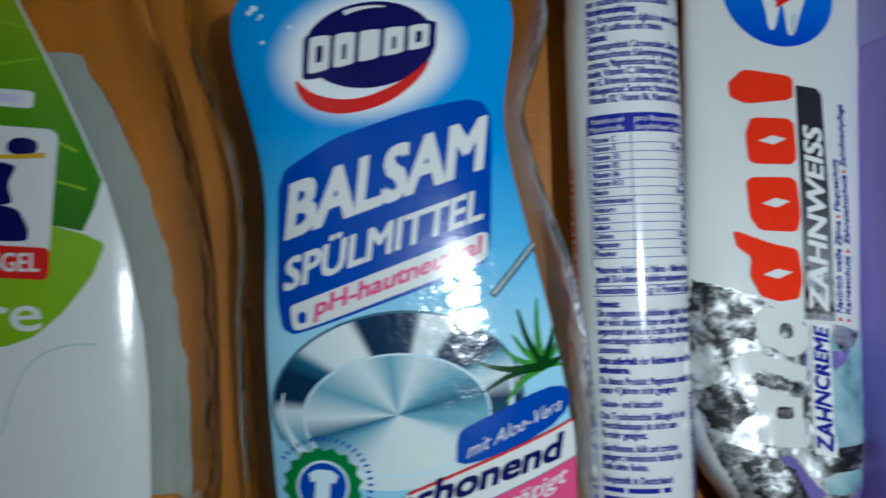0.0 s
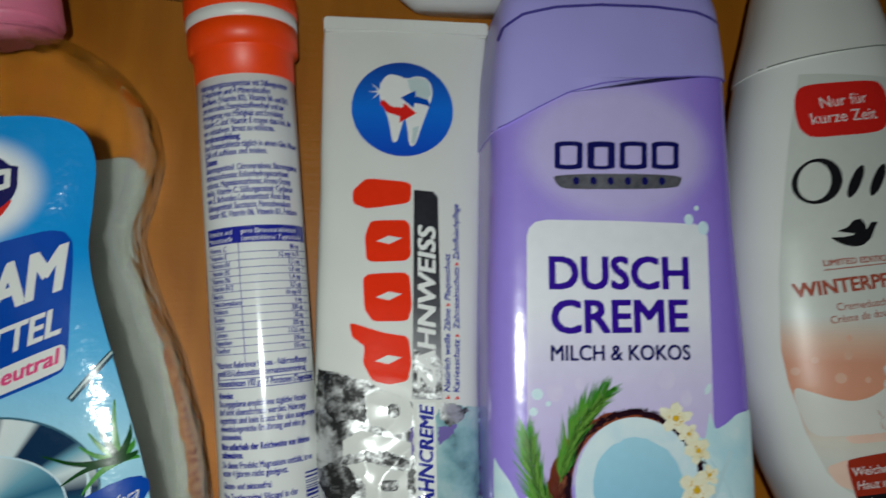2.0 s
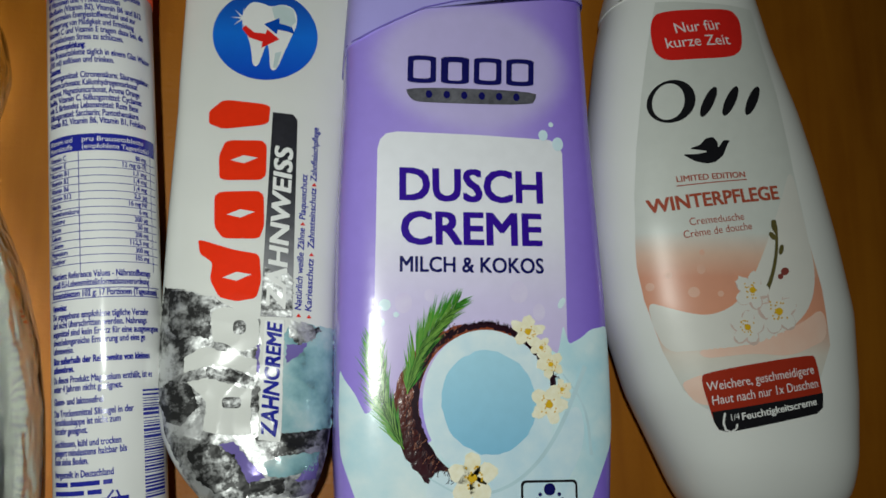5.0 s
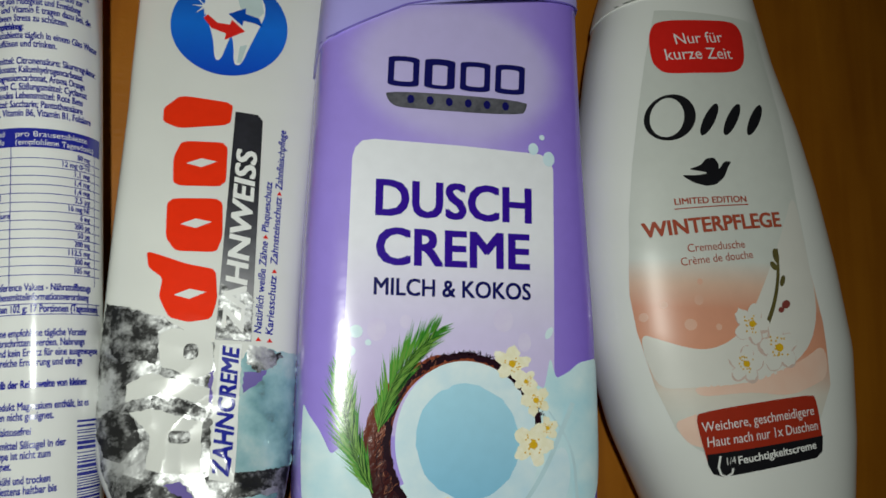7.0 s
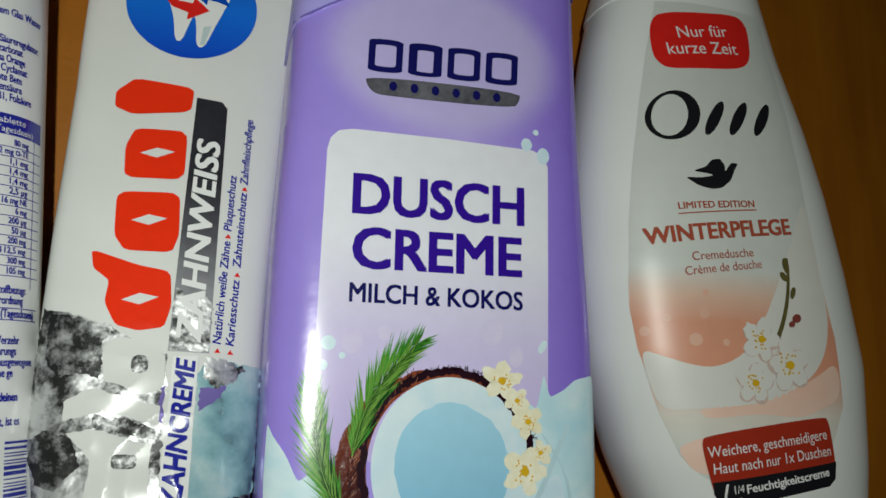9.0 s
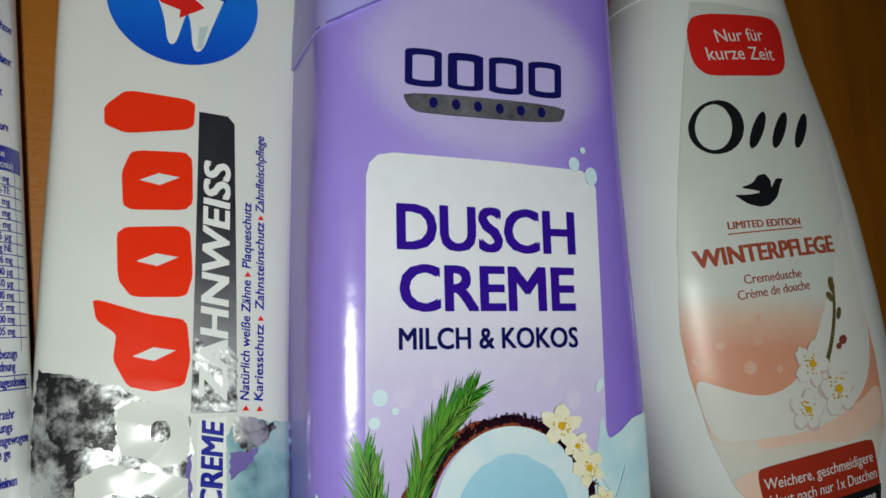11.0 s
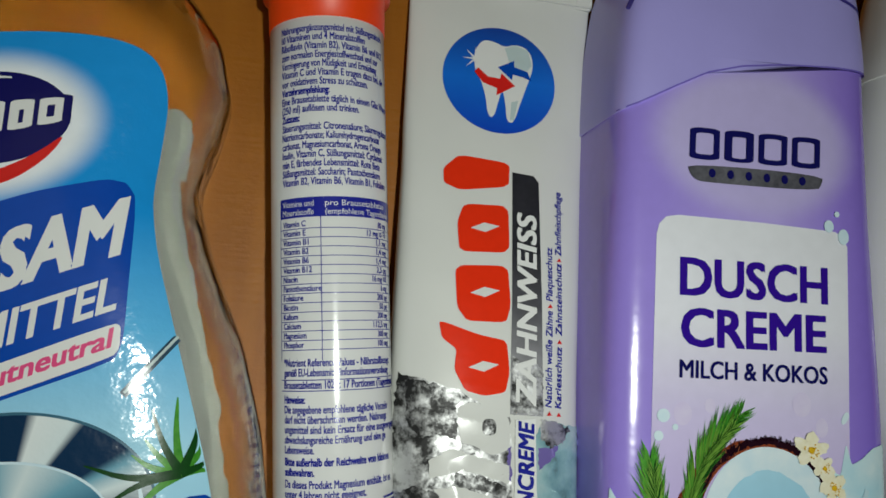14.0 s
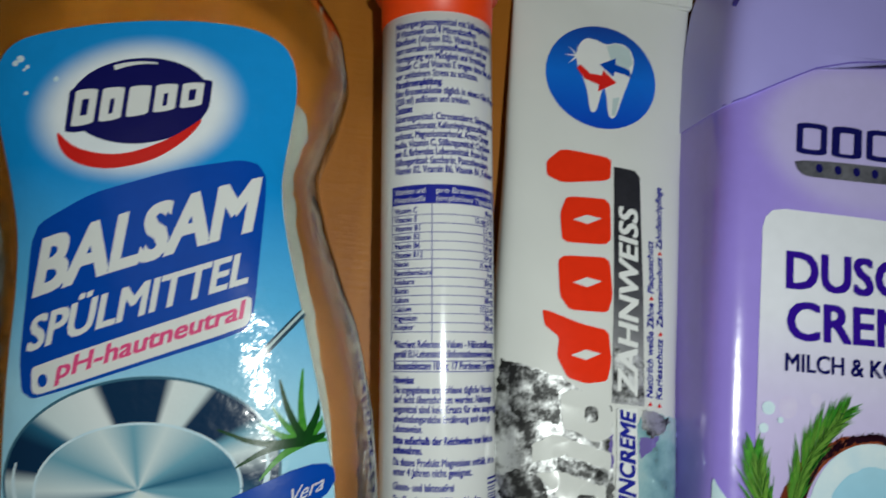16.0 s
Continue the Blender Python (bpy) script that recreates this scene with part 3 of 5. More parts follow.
# ------------------------------------------------------------ lilac shower cream
def shower_cream():
    form = Form(160, 6.5, [(100, 142, 180, 26), (99, 134.5, 186, 31), (96.5, 131, 189, 34), (90, 129, 190.5, 35.5), (75, 127, 192, 36), (57, 126, 192.5, 36), (33, 125.5, 193.5, 36),
                           (9, 124.8, 195, 36), (-14, 124.8, 196.5, 36), (-40, 125, 197, 36), (-52, 125.2, 196.8, 36), (-66, 126, 196, 36), (-80, 127.6, 194, 36), (-88, 131, 190, 35), (-92, 137, 184, 31), (-94, 146, 175, 26)])
    t = thing("shower_cream_bottle", 160, 0, "lilac plastic shower cream bottle with a coconut label, lying flat", "bottle")
    form.mesh("body", LILAC_SHADED_BODY, t, y1=90)
    seam = lambda x: float(np.interp(x, [124, 130, 138, 146, 155, 166, 180, 193], [53, 55.5, 60, 64.3, 67, 68.8, 70, 70.6]))
    cap = form.mesh("cap", LILAC_CAP, t, "smooth pale lilac flip cap", y0=50, grow=0.45, clamp=seam)
    print_on("lid_gap", [band([(128.2, 79), (129.4, 82.4), (134, 85.6), (143, 87.8), (155, 89), (170, 89.2), (182, 88.4), (190.6, 86.2)], 0.8)], form, 0.75, LID_LINE, cap, "", 1.5)
    print_on("lid_gap", [band([(x, seam(x)) for x in np.linspace(126.5, 191, 40)], 0.4)], form, 0.75, SEAM, cap)
    print_on("milk_splash", [soft([(126.4, -31), (127.5, -33.5), (130, -37), (132.5, -42), (135, -40), (139, -46), (146, -50), (160, -40), (176, -36), (179, -30), (178.5, -25.5), (181, -27), (182.5, -19.5), (184, -24.5), (187, -23), (190, -20.6), (195.0, -19.4),
                              (195.6, -30), (195.7, -44), (195.0, -49.5), (190.4, -59.5), (186, -70), (180, -80), (145, -82), (137, -74), (131.4, -64), (127, -52), (126.4, -42)], 2, 0.12)], form, 0.36, MILK, t, "printed milk splash", 2)
    panel = print_on("label_panel", [[(134.2, -38), (134.3, 0), (134.4, 25), (135, 27.5), (136.6, 29.2), (139.5, 29.8), (160, 29.9), (180, 29.5), (182.4, 28.4), (183.5, 26), (183.6, 0), (183.6, -26), (170, -34), (150, -38)]], form, 0.2, LILAC_PANEL, t, "white panel fading into lilac", 3)
    write("DUSCH", (140.1, 11.8), (177.9, 12.2), 8.4, form, 0.4, DEEP_PURPLE, panel, 0.028)
    write("CREME", (140.6, 0.4), (177.5, 0.9), 8.4, form, 0.4, DEEP_PURPLE, panel, 0.028)
    write("MILCH & KOKOS", (140.4, -6.7), (177.7, -6.4), 3.9, form, 0.4, NAVY, panel, 0.022)
    print_each("brand_shape", sign_shapes("ovoo", quad_map((141.4, 43.2), (176.7, 44.2), (176.9, 51.8), (141.5, 50.8)), 0.2), form, 0.3, NAVY, t, "navy shapes of the maker's sign", 3)
    print_on("brand_bar", [soft([(141.5, 42.1), (176.7, 42.9), (176.5, 40.6), (175.1, 38.8), (146, 38.0), (143.4, 38.4), (141.9, 40)])], form, 0.3, DARK_GREY, t, "silver-grey bar under the sign", 3)
    print_each("brand_mark", [oval(147.6 + 4.7 * k, 40.3 + 0.1 * k, 0.9, 1.1, 0, 10) for k in range(6)], form, 0.45, NAVY, t)
    # coconut, leaves and blossoms
    husk = oval(160.6, -41.2, 21.2, 21.8, 20, 60, 38, 262, 0.02)
    inner = oval(162.5, -40, 17.0, 18.6, 15, 60, 38, 262)
    print_on("coconut_husk", [husk + inner[::-1]], form, 0.44, HUSK, t, "printed brown coconut shell", 2.5)
    print_on("coconut_flesh", [oval(163, -39.6, 16.6, 18.6, 12, 60)], form, 0.48, FLESH, t, "printed white coconut flesh", 3)
    print_on("coconut_water", [oval(163, -39, 12.0, 12.8, 20, 50, wobble=0.02)], form, 0.52, WATER, t, "printed pale blue coconut milk", 3)
    print_on("coconut_rim", [band(oval(162.4, -39.6, 17.8, 19.8, 12, 90, -12, 215, 0.018), 1.5)], form, 0.55, HUSK_DARK, t)
    strands = []
    for _ in range(260):
        ang, k = radians(random.uniform(112, 256)), random.uniform(0.86, 0.98)
        a, b = 161.2 + 20.0 * k * math.cos(ang), -40 + 21.2 * k * math.sin(ang)
        strands.append(band([(a, b), (a + random.uniform(-.5, 1.5), b + random.uniform(0.6, 1.9))], 0.14))
    fuzz = []
    for _ in range(190):
        ang = radians(random.uniform(8, 150))
        a, b = 162.4 + 18.6 * math.cos(ang + 0.2), -39.8 + 20.0 * math.sin(ang + 0.2)
        out = ang + 0.2 + random.uniform(-0.9, 0.9)
        reach = random.uniform(0.5, 1.5)
        fuzz.append(band([(a, b), (a + reach * math.cos(out), b + reach * math.sin(out))], 0.13))
    print_on("fibre", fuzz, form, 0.61, HUSK_DARK, t)
    print_on("fibre", strands[:90], form, 0.6, FIBRE, t)
    print_on("fibre", strands[90:], form, 0.63, HUSK_DARK, t)
    print_on("milk_swirl", [soft([(150, -54), (156, -58), (170, -56), (180, -46), (186, -38), (188, -48), (182, -60), (170, -68), (155, -68), (146, -62)])], form, 0.62, FLESH, t)
    for line_points, widths in (([(148, -57), (156, -61.5), (168, -60), (179, -50), (188, -30)], (0.3, 1.3)), ([(182, -32), (188, -40), (189, -52)], (0.3, 0.9))):
        print_on("milk_swirl", [band(flowing(line_points), list(widths))], form, 0.7, PALE_BLUE, t, "", 3)
    for base, tip, bend in (((142.5, -37), (155.2, -14.2), 2.4), ((141.8, -50), (134.0, -24.5), 1.6)):
        inner_tip = (base[0] + (tip[0] - base[0]) * 0.9, base[1] + (tip[1] - base[1]) * 0.9)
        leaf = print_on("palm_leaf", frond(base, tip, bend, 58, 9.6, 0.34, 0.42), form, 0.7, GREEN, t, "printed green palm frond", 4)
        print_on("leaf_shade", frond(base, inner_tip, bend * 0.6, 44, 6.6, 0.24, 0.34), form, 0.8, DARK_GREEN, leaf)
        print_on("leaf_light", frond(base, inner_tip, bend * 1.1, 34, 8.6, 0.36, 0.2), form, 0.9, LIGHT_GREEN, leaf)
    for fx, fy, fr, ft in ((173.0, -21.4, 4.2, 10), (176.4, -25.4, 2.8, 55), (178.8, -29.6, 3.6, 40), (178.2, -39.6, 4.8, 0), (181.6, -35.8, 2.6, 25), (158.5, -57, 6.0, 18)):
        blossom(fx, fy, fr, form, 0.85, t, turn=ft)
    print_each("lilac_blur", [oval(*p, 0, 18) for p in ((141.4, -14.6, 2.2, 2.6), (171, -11.4, 2.4, 2.8), (176.2, -16.4, 1.6, 2.2), (148, -12.6, 1.4, 1.6))], form, 0.3, LILAC, t, "soft lilac spots")
    print_each("milk_drop", [oval(178.2, 30.6, 1.3, 1.5, 0, 16), oval(182.2, 28.4, 1.5, 1.9, 0, 16), oval(180.4, 33.7, .7, .7, 0, 12), oval(136.8, -15.2, 1.5, 1.5, 0, 14), oval(135.8, -19.6, 1.1, 1.1, 0, 14), oval(139.6, -17.6, .7, .7, 0, 12), oval(182.2, -14, .8, 1.6, -30, 12)], form, 0.5, FLESH, t, "printed milk drop")
    icon = print_on("icon", [rounded(170.6, -70, 185.0, -57.8, 1.2)], form, 0.9, BLACK, t, "black-framed pictogram")
    print_on("icon_ground", [rounded(171.2, -69.4, 184.4, -58.4, 0.9)], form, 1.0, FLESH, icon)
    print_each("icon_dot", [oval(177.8 + 3.6 * math.cos(a), -63.6 + 3.6 * math.sin(a), 1.5, 1.5, 0, 14) for a in (radians(90), radians(210), radians(330))] + [oval(177.8 + 3.4 * math.cos(a), -63.6 + 3.4 * math.sin(a), .5, .5, 0, 8) for a in (radians(r) for r in (20, 45, 135, 160, 255, 285))], form, 1.12, NAVY, icon)


# ------------------------------------------------------------ white winter shower bottle
def winter_shower():
    form = Form(238, 2.5, [(119, 222, 236, 18), (115, 217, 241, 25), (105, 212, 245, 29), (91, 208.2, 248.6, 32), (79, 204.5, 250.8, 34), (64, 201.2, 253.9, 36), (43.6, 198.1, 259.8, 39), (27, 196.4, 263.5, 41),
                          (7, 196.5, 267.5, 42), (-14.6, 199.1, 271.2, 42), (-37, 206.2, 270.9, 41), (-55, 215.2, 269.8, 39), (-63, 219.4, 268.8, 36), (-68, 223, 266.6, 33), (-71, 227.5, 262.5, 29), (-72.4, 234, 257, 24)])
    t = thing("winter_shower_bottle", 238, 0, "pearl-white curved shower bottle with a salmon blossom label", "bottle")
    form.mesh("body", PEARL, t)
    seam = lambda x: 75 + (x - 200) * 0.2
    cap = form.mesh("cap", CAP_WHITE, t, "glossy white flip cap", y0=70, grow=0.35, clamp=seam)
    print_on("cap_gap", [band([(x, seam(x)) for x in np.linspace(205.5, 249.5, 22)], 0.4)], form, 0.45, GREY_PAPER, cap)
    print_on("thumb_tab", [rounded(220, 97.5, 235, 112, 4)], form, 0.5, SALMON, cap, "pale salmon thumb tab")
    badge = print_on("badge", [soft([(211.0, 64.2), (211.9, 67.6), (213.6, 69.6), (224, 70.5), (234.2, 71.6), (236.6, 70.4), (237.8, 67.6), (237.4, 60.8), (235.8, 57.6), (232.4, 55.8), (222, 54.6), (214.4, 53.9), (212.2, 55.6), (211.1, 58)])], form, 0.2, RED, t, "red rounded badge", 3)
    write("Nur für", (217.7, 62.6), (231.2, 64.7), 3.2, form, 0.35, WHITE, badge, 0.0)
    write("kurze Zeit", (214.8, 57.8), (233.4, 60.0), 3.3, form, 0.35, WHITE, badge, 0.0)
    m = quad_map((207.2, 34.8), (241.2, 38.2), (242.2, 50.2), (208.6, 47.2))
    swash = [mapped([oval(.19, .5, .19, .52, 0, 34), oval(.165, .5, .125, .44, 0, 34)[::-1]], m)] + [mapped([oval(x, .42, .05, .37, -9, 26)], m) for x in (.49, .68, .88)]
    print_each("brand_shape", swash, form, 0.25, BLACK, t, "black curved shapes of the maker's sign", 3)
    print_on("bird_sign", [soft([(215.5, 26), (219.2, 26.1), (222, 26.7), (222.1, 27.1), (217.3, 27.6), (220.6, 28.8), (222.2, 30.7), (224.4, 31.2), (225.5, 29.6), (225.4, 28), (227.2, 30.4), (229.1, 30.4), (228.0, 28.8), (226.7, 26), (224.3, 24.0), (221.8, 23.5), (218.7, 24.1)], 2, 0.15)], form, 0.25, BLACK, t, "small black bird silhouette")
    write("LIMITED EDITION", (213.6, 18.3), (232.4, 20.1), 1.6, form, 0.3, RUST_TEXT, t, 0.02)
    print_on("rule", [band([(213.5, 17.2), (232.8, 19.5)], 0.28)], form, 0.3, RUST_TEXT, t)
    write("WINTERPFLEGE", (206.3, 9.9), (241.9, 14.5), 3.7, form, 0.4, RUST_TEXT, t, 0.03)
    write("Cremedusche", (216.2, 6.5), (231.0, 8.3), 2.0, form, 0.4, RUST_TEXT, t, 0.0)
    write("Crème de douche", (214.6, 3.1), (233.0, 5.8), 2.0, form, 0.4, RUST_TEXT, t, 0.0)
    label = print_on("label", [[(213.2, 73), (209.6, 58), (206.9, 44), (204.4, 28), (203.4, 15), (203.3, 2), (203.6, -4), (205.2, -13), (209.5, -26), (214.3, -36), (218.5, -40), (224, -43), (236, -41), (249, -36),
                                (254.4, -24.4), (253, -9), (250, 4), (247.6, 24.5), (246.4, 46), (243.4, 70), (243, 73)]], form, 0.12, SALMON_LABEL, t, "salmon label fading into pale grey", 2.5)
    print_on("cream_wave", [soft([(205.6, -13.2), (209.7, -14.7), (215.5, -16.5), (220.5, -17.0), (225.8, -15.0), (229.5, -11.6), (232.3, -7.4), (236, 0), (238.6, 5.9), (242.6, 14.5), (247.2, 25.2), (249.4, 7), (251.5, -5), (249, -14), (243, -20), (235, -23.6), (225, -25.4), (216, -26), (210.4, -26.4), (207.4, -20)])], form, 0.2, CREAM, label, "", 2.5)
    print_on("salmon_swirl", [soft([(217.4, -26.2), (220, -25.4), (228, -25), (236, -22.6), (246, -18.6), (252.8, -14), (253.8, -22.4), (248, -25), (241.6, -27.4), (232, -26.6), (224.5, -27.4), (219, -28)]), soft([(213.6, -34.4), (216, -33), (219, -31.8), (218.6, -35), (221.6, -40), (218, -39.6), (216, -38)])], form, 0.2, SALMON, label, "", 2.5)
    print_each("light_spot", [oval(*p, 0, 14) for p in ((210.6, -6.4, 0.9, 0.9), (218.6, -5.0, 1.1, 1.3), (219, -0.6, .7, .8), (216.6, -11, 1.5, 1.4), (206.4, -9.4, 1.0, 1.1), (223.4, -11.4, .8, .8))], form, 0.2, SPOT_SALMON, label)
    print_on("twig", [band(flowing([(239.8, 8.6), (240.0, 4), (239.4, -1), (238.0, -6), (236.2, -10)]), [0.7, 1.2]), oval(239.5, 6.8, .9, 1.9, 10, 12), oval(238.7, 4.2, .8, 1.3, 40, 12), oval(241.0, 0.6, .7, 1.5, -20, 12)], form, 0.3, TWIG, label, "printed twig")
    print_on("bud", [oval(241.6, -5.2, 1.3, 1.0, 25, 12), oval(240.2, -6.6, 0.9, 0.7, 25, 12)], form, 0.32, BUD, label, "printed reddish bud")
    for fx, fy, fr, ft in ((231.8, -10.4, 4.6, 0), (238.9, -15.8, 5.4, 30), (230.0, -20.0, 4.4, 12)):
        print_on("petal_shade", [oval(fx + 0.55 * fr * math.cos(a), fy + 0.55 * fr * math.sin(a) - 0.3, fr * 0.54, fr * 0.43, math.degrees(a), 14) for a in (radians(ft + 72 * k) for k in range(5))], form, 0.32, PETAL_SHADE, label)
        blossom(fx, fy, fr, form, 0.45, label, CREAM, ft)
    claim = print_on("claim_box", [soft([(217.9, -33.2), (219.2, -31.3), (247.6, -26.7), (249.2, -27.8), (250.8, -38), (250.4, -40.6), (248.8, -41.8), (225, -46.4), (222.8, -45.8), (221.4, -43.6)])], form, 0.45, RUST, t, "rust-red claim box", 2.5)
    print_on("claim_foot", [[(221.0, -41.4), (250.7, -36.6), (250.5, -40.4), (248.8, -41.9), (225, -46.5), (222.8, -45.9), (221.5, -43.8)]], form, 0.55, BLACK, claim, "", 2.5)
    write("Weichere, geschmeidigere", (219.6, -36.2), (248.2, -31.7), 2.3, form, 0.65, WHITE, claim, 0.0)
    write("Haut nach nur 1x Duschen", (221.0, -39.6), (249.2, -35.2), 2.3, form, 0.65, WHITE, claim, 0.0)
    write("1/4", (225.6, -43.6), (227.6, -43.2), 1.7, form, 0.7, WHITE, claim, 0.0)
    write("Feuchtigkeitscreme", (228.2, -43.4), (248.6, -39.6), 1.8, form, 0.7, WHITE, claim, 0.02)
    print_on("drop", [band([(223.9, -41.6), (223.7, -44.2), (224.4, -45.9), (225.6, -46.4), (226.8, -45.6), (227.0, -44.4)], 0.5)], form, 0.7, WHITE, claim)


# ------------------------------------------------------------ toothpaste
def toothpaste():
    def crease(x, y):
        """Shallow bends over the flat part, sharp folds where it is squeezed towards the neck."""
        squeezed = min(max((-8 - y) / 34, 0), 1)
        fold = 1 - abs(noise.noise((x * 0.075 + y * 0.03, y * 0.095 - x * 0.03, 4.0))) * 3.2
        fine = noise.noise((x * 0.17, y * 0.15, 9.0))
        return 0.28 * noise.noise((x * 0.045, y * 0.04, 1.0)) + squeezed * (0.55 * max(fold, -0.6) + 0.3 * fine - 0.3)

    form = Form(103, 2.7, [(95.5, 79.5, 129.5, 3.6), (93, 79.8, 129.4, 4.2), (88, 79.4, 129.0, 5.2), (52, 79.4, 127.6, 11.5), (42, 79.6, 126.8, 13.2), (9, 79.3, 125.6, 19.5), (-10, 79.4, 125.2, 22), (-28, 79.7, 125.2, 24.5),
                           (-40, 80.4, 125, 26.5), (-47, 81.6, 124.6, 28), (-53, 84.6, 123.6, 29.5), (-58, 88.2, 122.4, 30.5), (-61, 91, 121, 31), (-63, 93, 119.5, 31)], crease)
    t = thing("toothpaste_tube", 103, 0, "white and silver toothpaste tube, creased and half used, lying flat", "toothpaste")
    form.mesh("body", TUBE_WHITE, t, steps=190, around=130)
    crimp = part("crimp", box_bm(-0.0236, 0.0265, 0.0905, 0.0952, 0.0012, 0.0049, 0.0006), TUBE_WHITE, t, "flat pressed end seam")
    for k in range(11):
        part("ridge", box_bm(-0.0232 + 0.0045 * k, -0.0232 + 0.0045 * k + 0.004, 0.0912, 0.0945, 0.0048, 0.0051), TUBE_WHITE, crimp)
    bm = bmesh.new()
    bmesh.ops.create_cone(bm, cap_ends=True, segments=48, radius1=0.0148, radius2=0.0165, depth=0.020, matrix=pose(0.0035, -0.0735, 0.0166, 90))
    bmesh.ops.bevel(bm, geom=[e for e in bm.edges if len(e.link_faces) == 2 and e.calc_face_angle(0) > 0.8], offset=0.0012, segments=3, affect="EDGES")
    part("cap", bm, CAP_WHITE, t, "white ribbed screw cap", True)
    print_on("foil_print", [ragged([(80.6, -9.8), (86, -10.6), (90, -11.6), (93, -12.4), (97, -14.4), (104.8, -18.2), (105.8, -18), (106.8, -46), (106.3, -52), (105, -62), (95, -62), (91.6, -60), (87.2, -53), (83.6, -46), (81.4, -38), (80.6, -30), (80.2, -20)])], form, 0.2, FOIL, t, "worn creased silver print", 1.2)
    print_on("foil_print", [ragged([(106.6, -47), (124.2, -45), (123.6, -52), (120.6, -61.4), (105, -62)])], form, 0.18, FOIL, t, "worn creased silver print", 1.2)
    print_on("ice_print", [ragged([(113.8, -18.6), (124.6, -20), (124.6, -45.6), (112, -48), (112, -22)])], form, 0.2, ICE, t, "icy blue-grey print", 1.5)
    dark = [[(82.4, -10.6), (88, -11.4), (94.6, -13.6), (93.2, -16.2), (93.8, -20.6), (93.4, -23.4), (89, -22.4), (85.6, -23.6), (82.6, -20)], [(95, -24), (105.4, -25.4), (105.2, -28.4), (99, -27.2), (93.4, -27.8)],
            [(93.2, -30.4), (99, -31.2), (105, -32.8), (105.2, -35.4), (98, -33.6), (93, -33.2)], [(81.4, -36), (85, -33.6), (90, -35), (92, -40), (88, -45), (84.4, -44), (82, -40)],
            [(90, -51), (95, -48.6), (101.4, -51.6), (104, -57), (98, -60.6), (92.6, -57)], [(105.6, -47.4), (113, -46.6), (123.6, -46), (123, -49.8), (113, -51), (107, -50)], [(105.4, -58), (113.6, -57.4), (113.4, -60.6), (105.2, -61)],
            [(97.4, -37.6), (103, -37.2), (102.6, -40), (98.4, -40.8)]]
    print_each("dark_patch", [ragged(d, 0.35, 0.3) for d in dark], form, 0.32, CHARCOAL, t, "dark bare patches in the foil", 1.2)
    print_on("worn_corner", [ragged([(113.2, -18.2), (117, -18.6), (121.2, -20.6), (119, -23.4), (115.6, -24.6), (113, -22.4)], 0.35, 0.5)], form, 0.28, FOIL, t, "worn silver corner", 1.2)
    print_each("lavender_patch", [ragged(d, 0.8, 0.3) for d in ([(97.4, -49.2), (101, -48.4), (105, -53), (109, -57), (105.4, -58.6), (102.4, -54)], [(102.6, -26), (106, -24.4), (106.2, -32), (104.6, -30)], [(112.6, -24.6), (118, -24.2), (115.6, -27.6), (112.8, -29.4)], [(116, -58), (121.6, -52), (121, -58)])], form, 0.27, LAVENDER_GREY, t, "lavender tinted print", 1.2)
    print_on("teal_patch", [ragged([(108, -53.6), (113, -51.8), (121.8, -51.4), (120.6, -56), (112, -57.2), (109.6, -56.6)], 0.8, 0.3)], form, 0.27, ICE, t, "icy blue-grey print", 1.2)
    box = print_on("name_strip", [[(106.4, 41), (112, 40.6), (113.3, 39), (113.9, -17.6), (105.8, -17.4)]], form, 0.15, WORN_STRIP, t, "worn dark grey strip", 3)
    print_on("worn_end", [ragged([(106.0, -17.2), (113.7, -17.3), (113.7, -7), (111, -4.6), (108.4, -6.4), (106.2, -3.6)], 0.4, 0.3)], form, 0.24, FOIL, box, "worn silver end of the strip", 1.2)
    write("ZAHNWEISS", (111.9, -15.6), (112.3, 30), 4.9, form, 0.35, WHITE, box, 0.03, up=(-0.98, 0.18))
    strip = print_on("white_strip", [[(107.0, -18.6), (111.9, -18.2), (112.2, -48.8), (106.8, -48.2)]], form, 0.5, WHITE, t, "white name strip", 1.0)
    write("ZAHNCREME", (111.0, -47.6), (111.3, -19.4), 3.7, form, 0.85, BLUE_INK, strip, 0.034, up=(-0.98, 0.18))
    write("Natürlich weiße Zähne", (116.0, -15.6), (116.3, 6.8), 1.7, form, 0.3, BLUE_INK, t, 0.02, up=(-0.98, 0.18))
    write("Plaqueschutz", (116.3, 9.2), (116.5, 22.4), 1.7, form, 0.3, BLUE_INK, t, 0.02, up=(-0.98, 0.18))
    write("Kariesschutz", (118.6, -15.8), (118.8, -1.6), 1.7, form, 0.3, BLUE_INK, t, 0.02, up=(-0.98, 0.18))
    write("Zahnsteinschutz", (118.8, 1.2), (119.0, 18.6), 1.7, form, 0.3, BLUE_INK, t, 0.02, up=(-0.98, 0.18))
    write("Zahnfleischpflege", (119.0, 20.6), (119.2, 37), 1.7, form, 0.3, BLUE_INK, t, 0.02, up=(-0.98, 0.18))
    print_each("marker", [[(x - 1.2, y), (x + .1, y), (x - .55, y + 1.0)] for x, y in ((116, -17.4), (116.3, 7.6), (118.6, -17.6), (118.8, -.8), (119.0, 19.2))], form, 0.3, RED, t, "small red arrowheads")
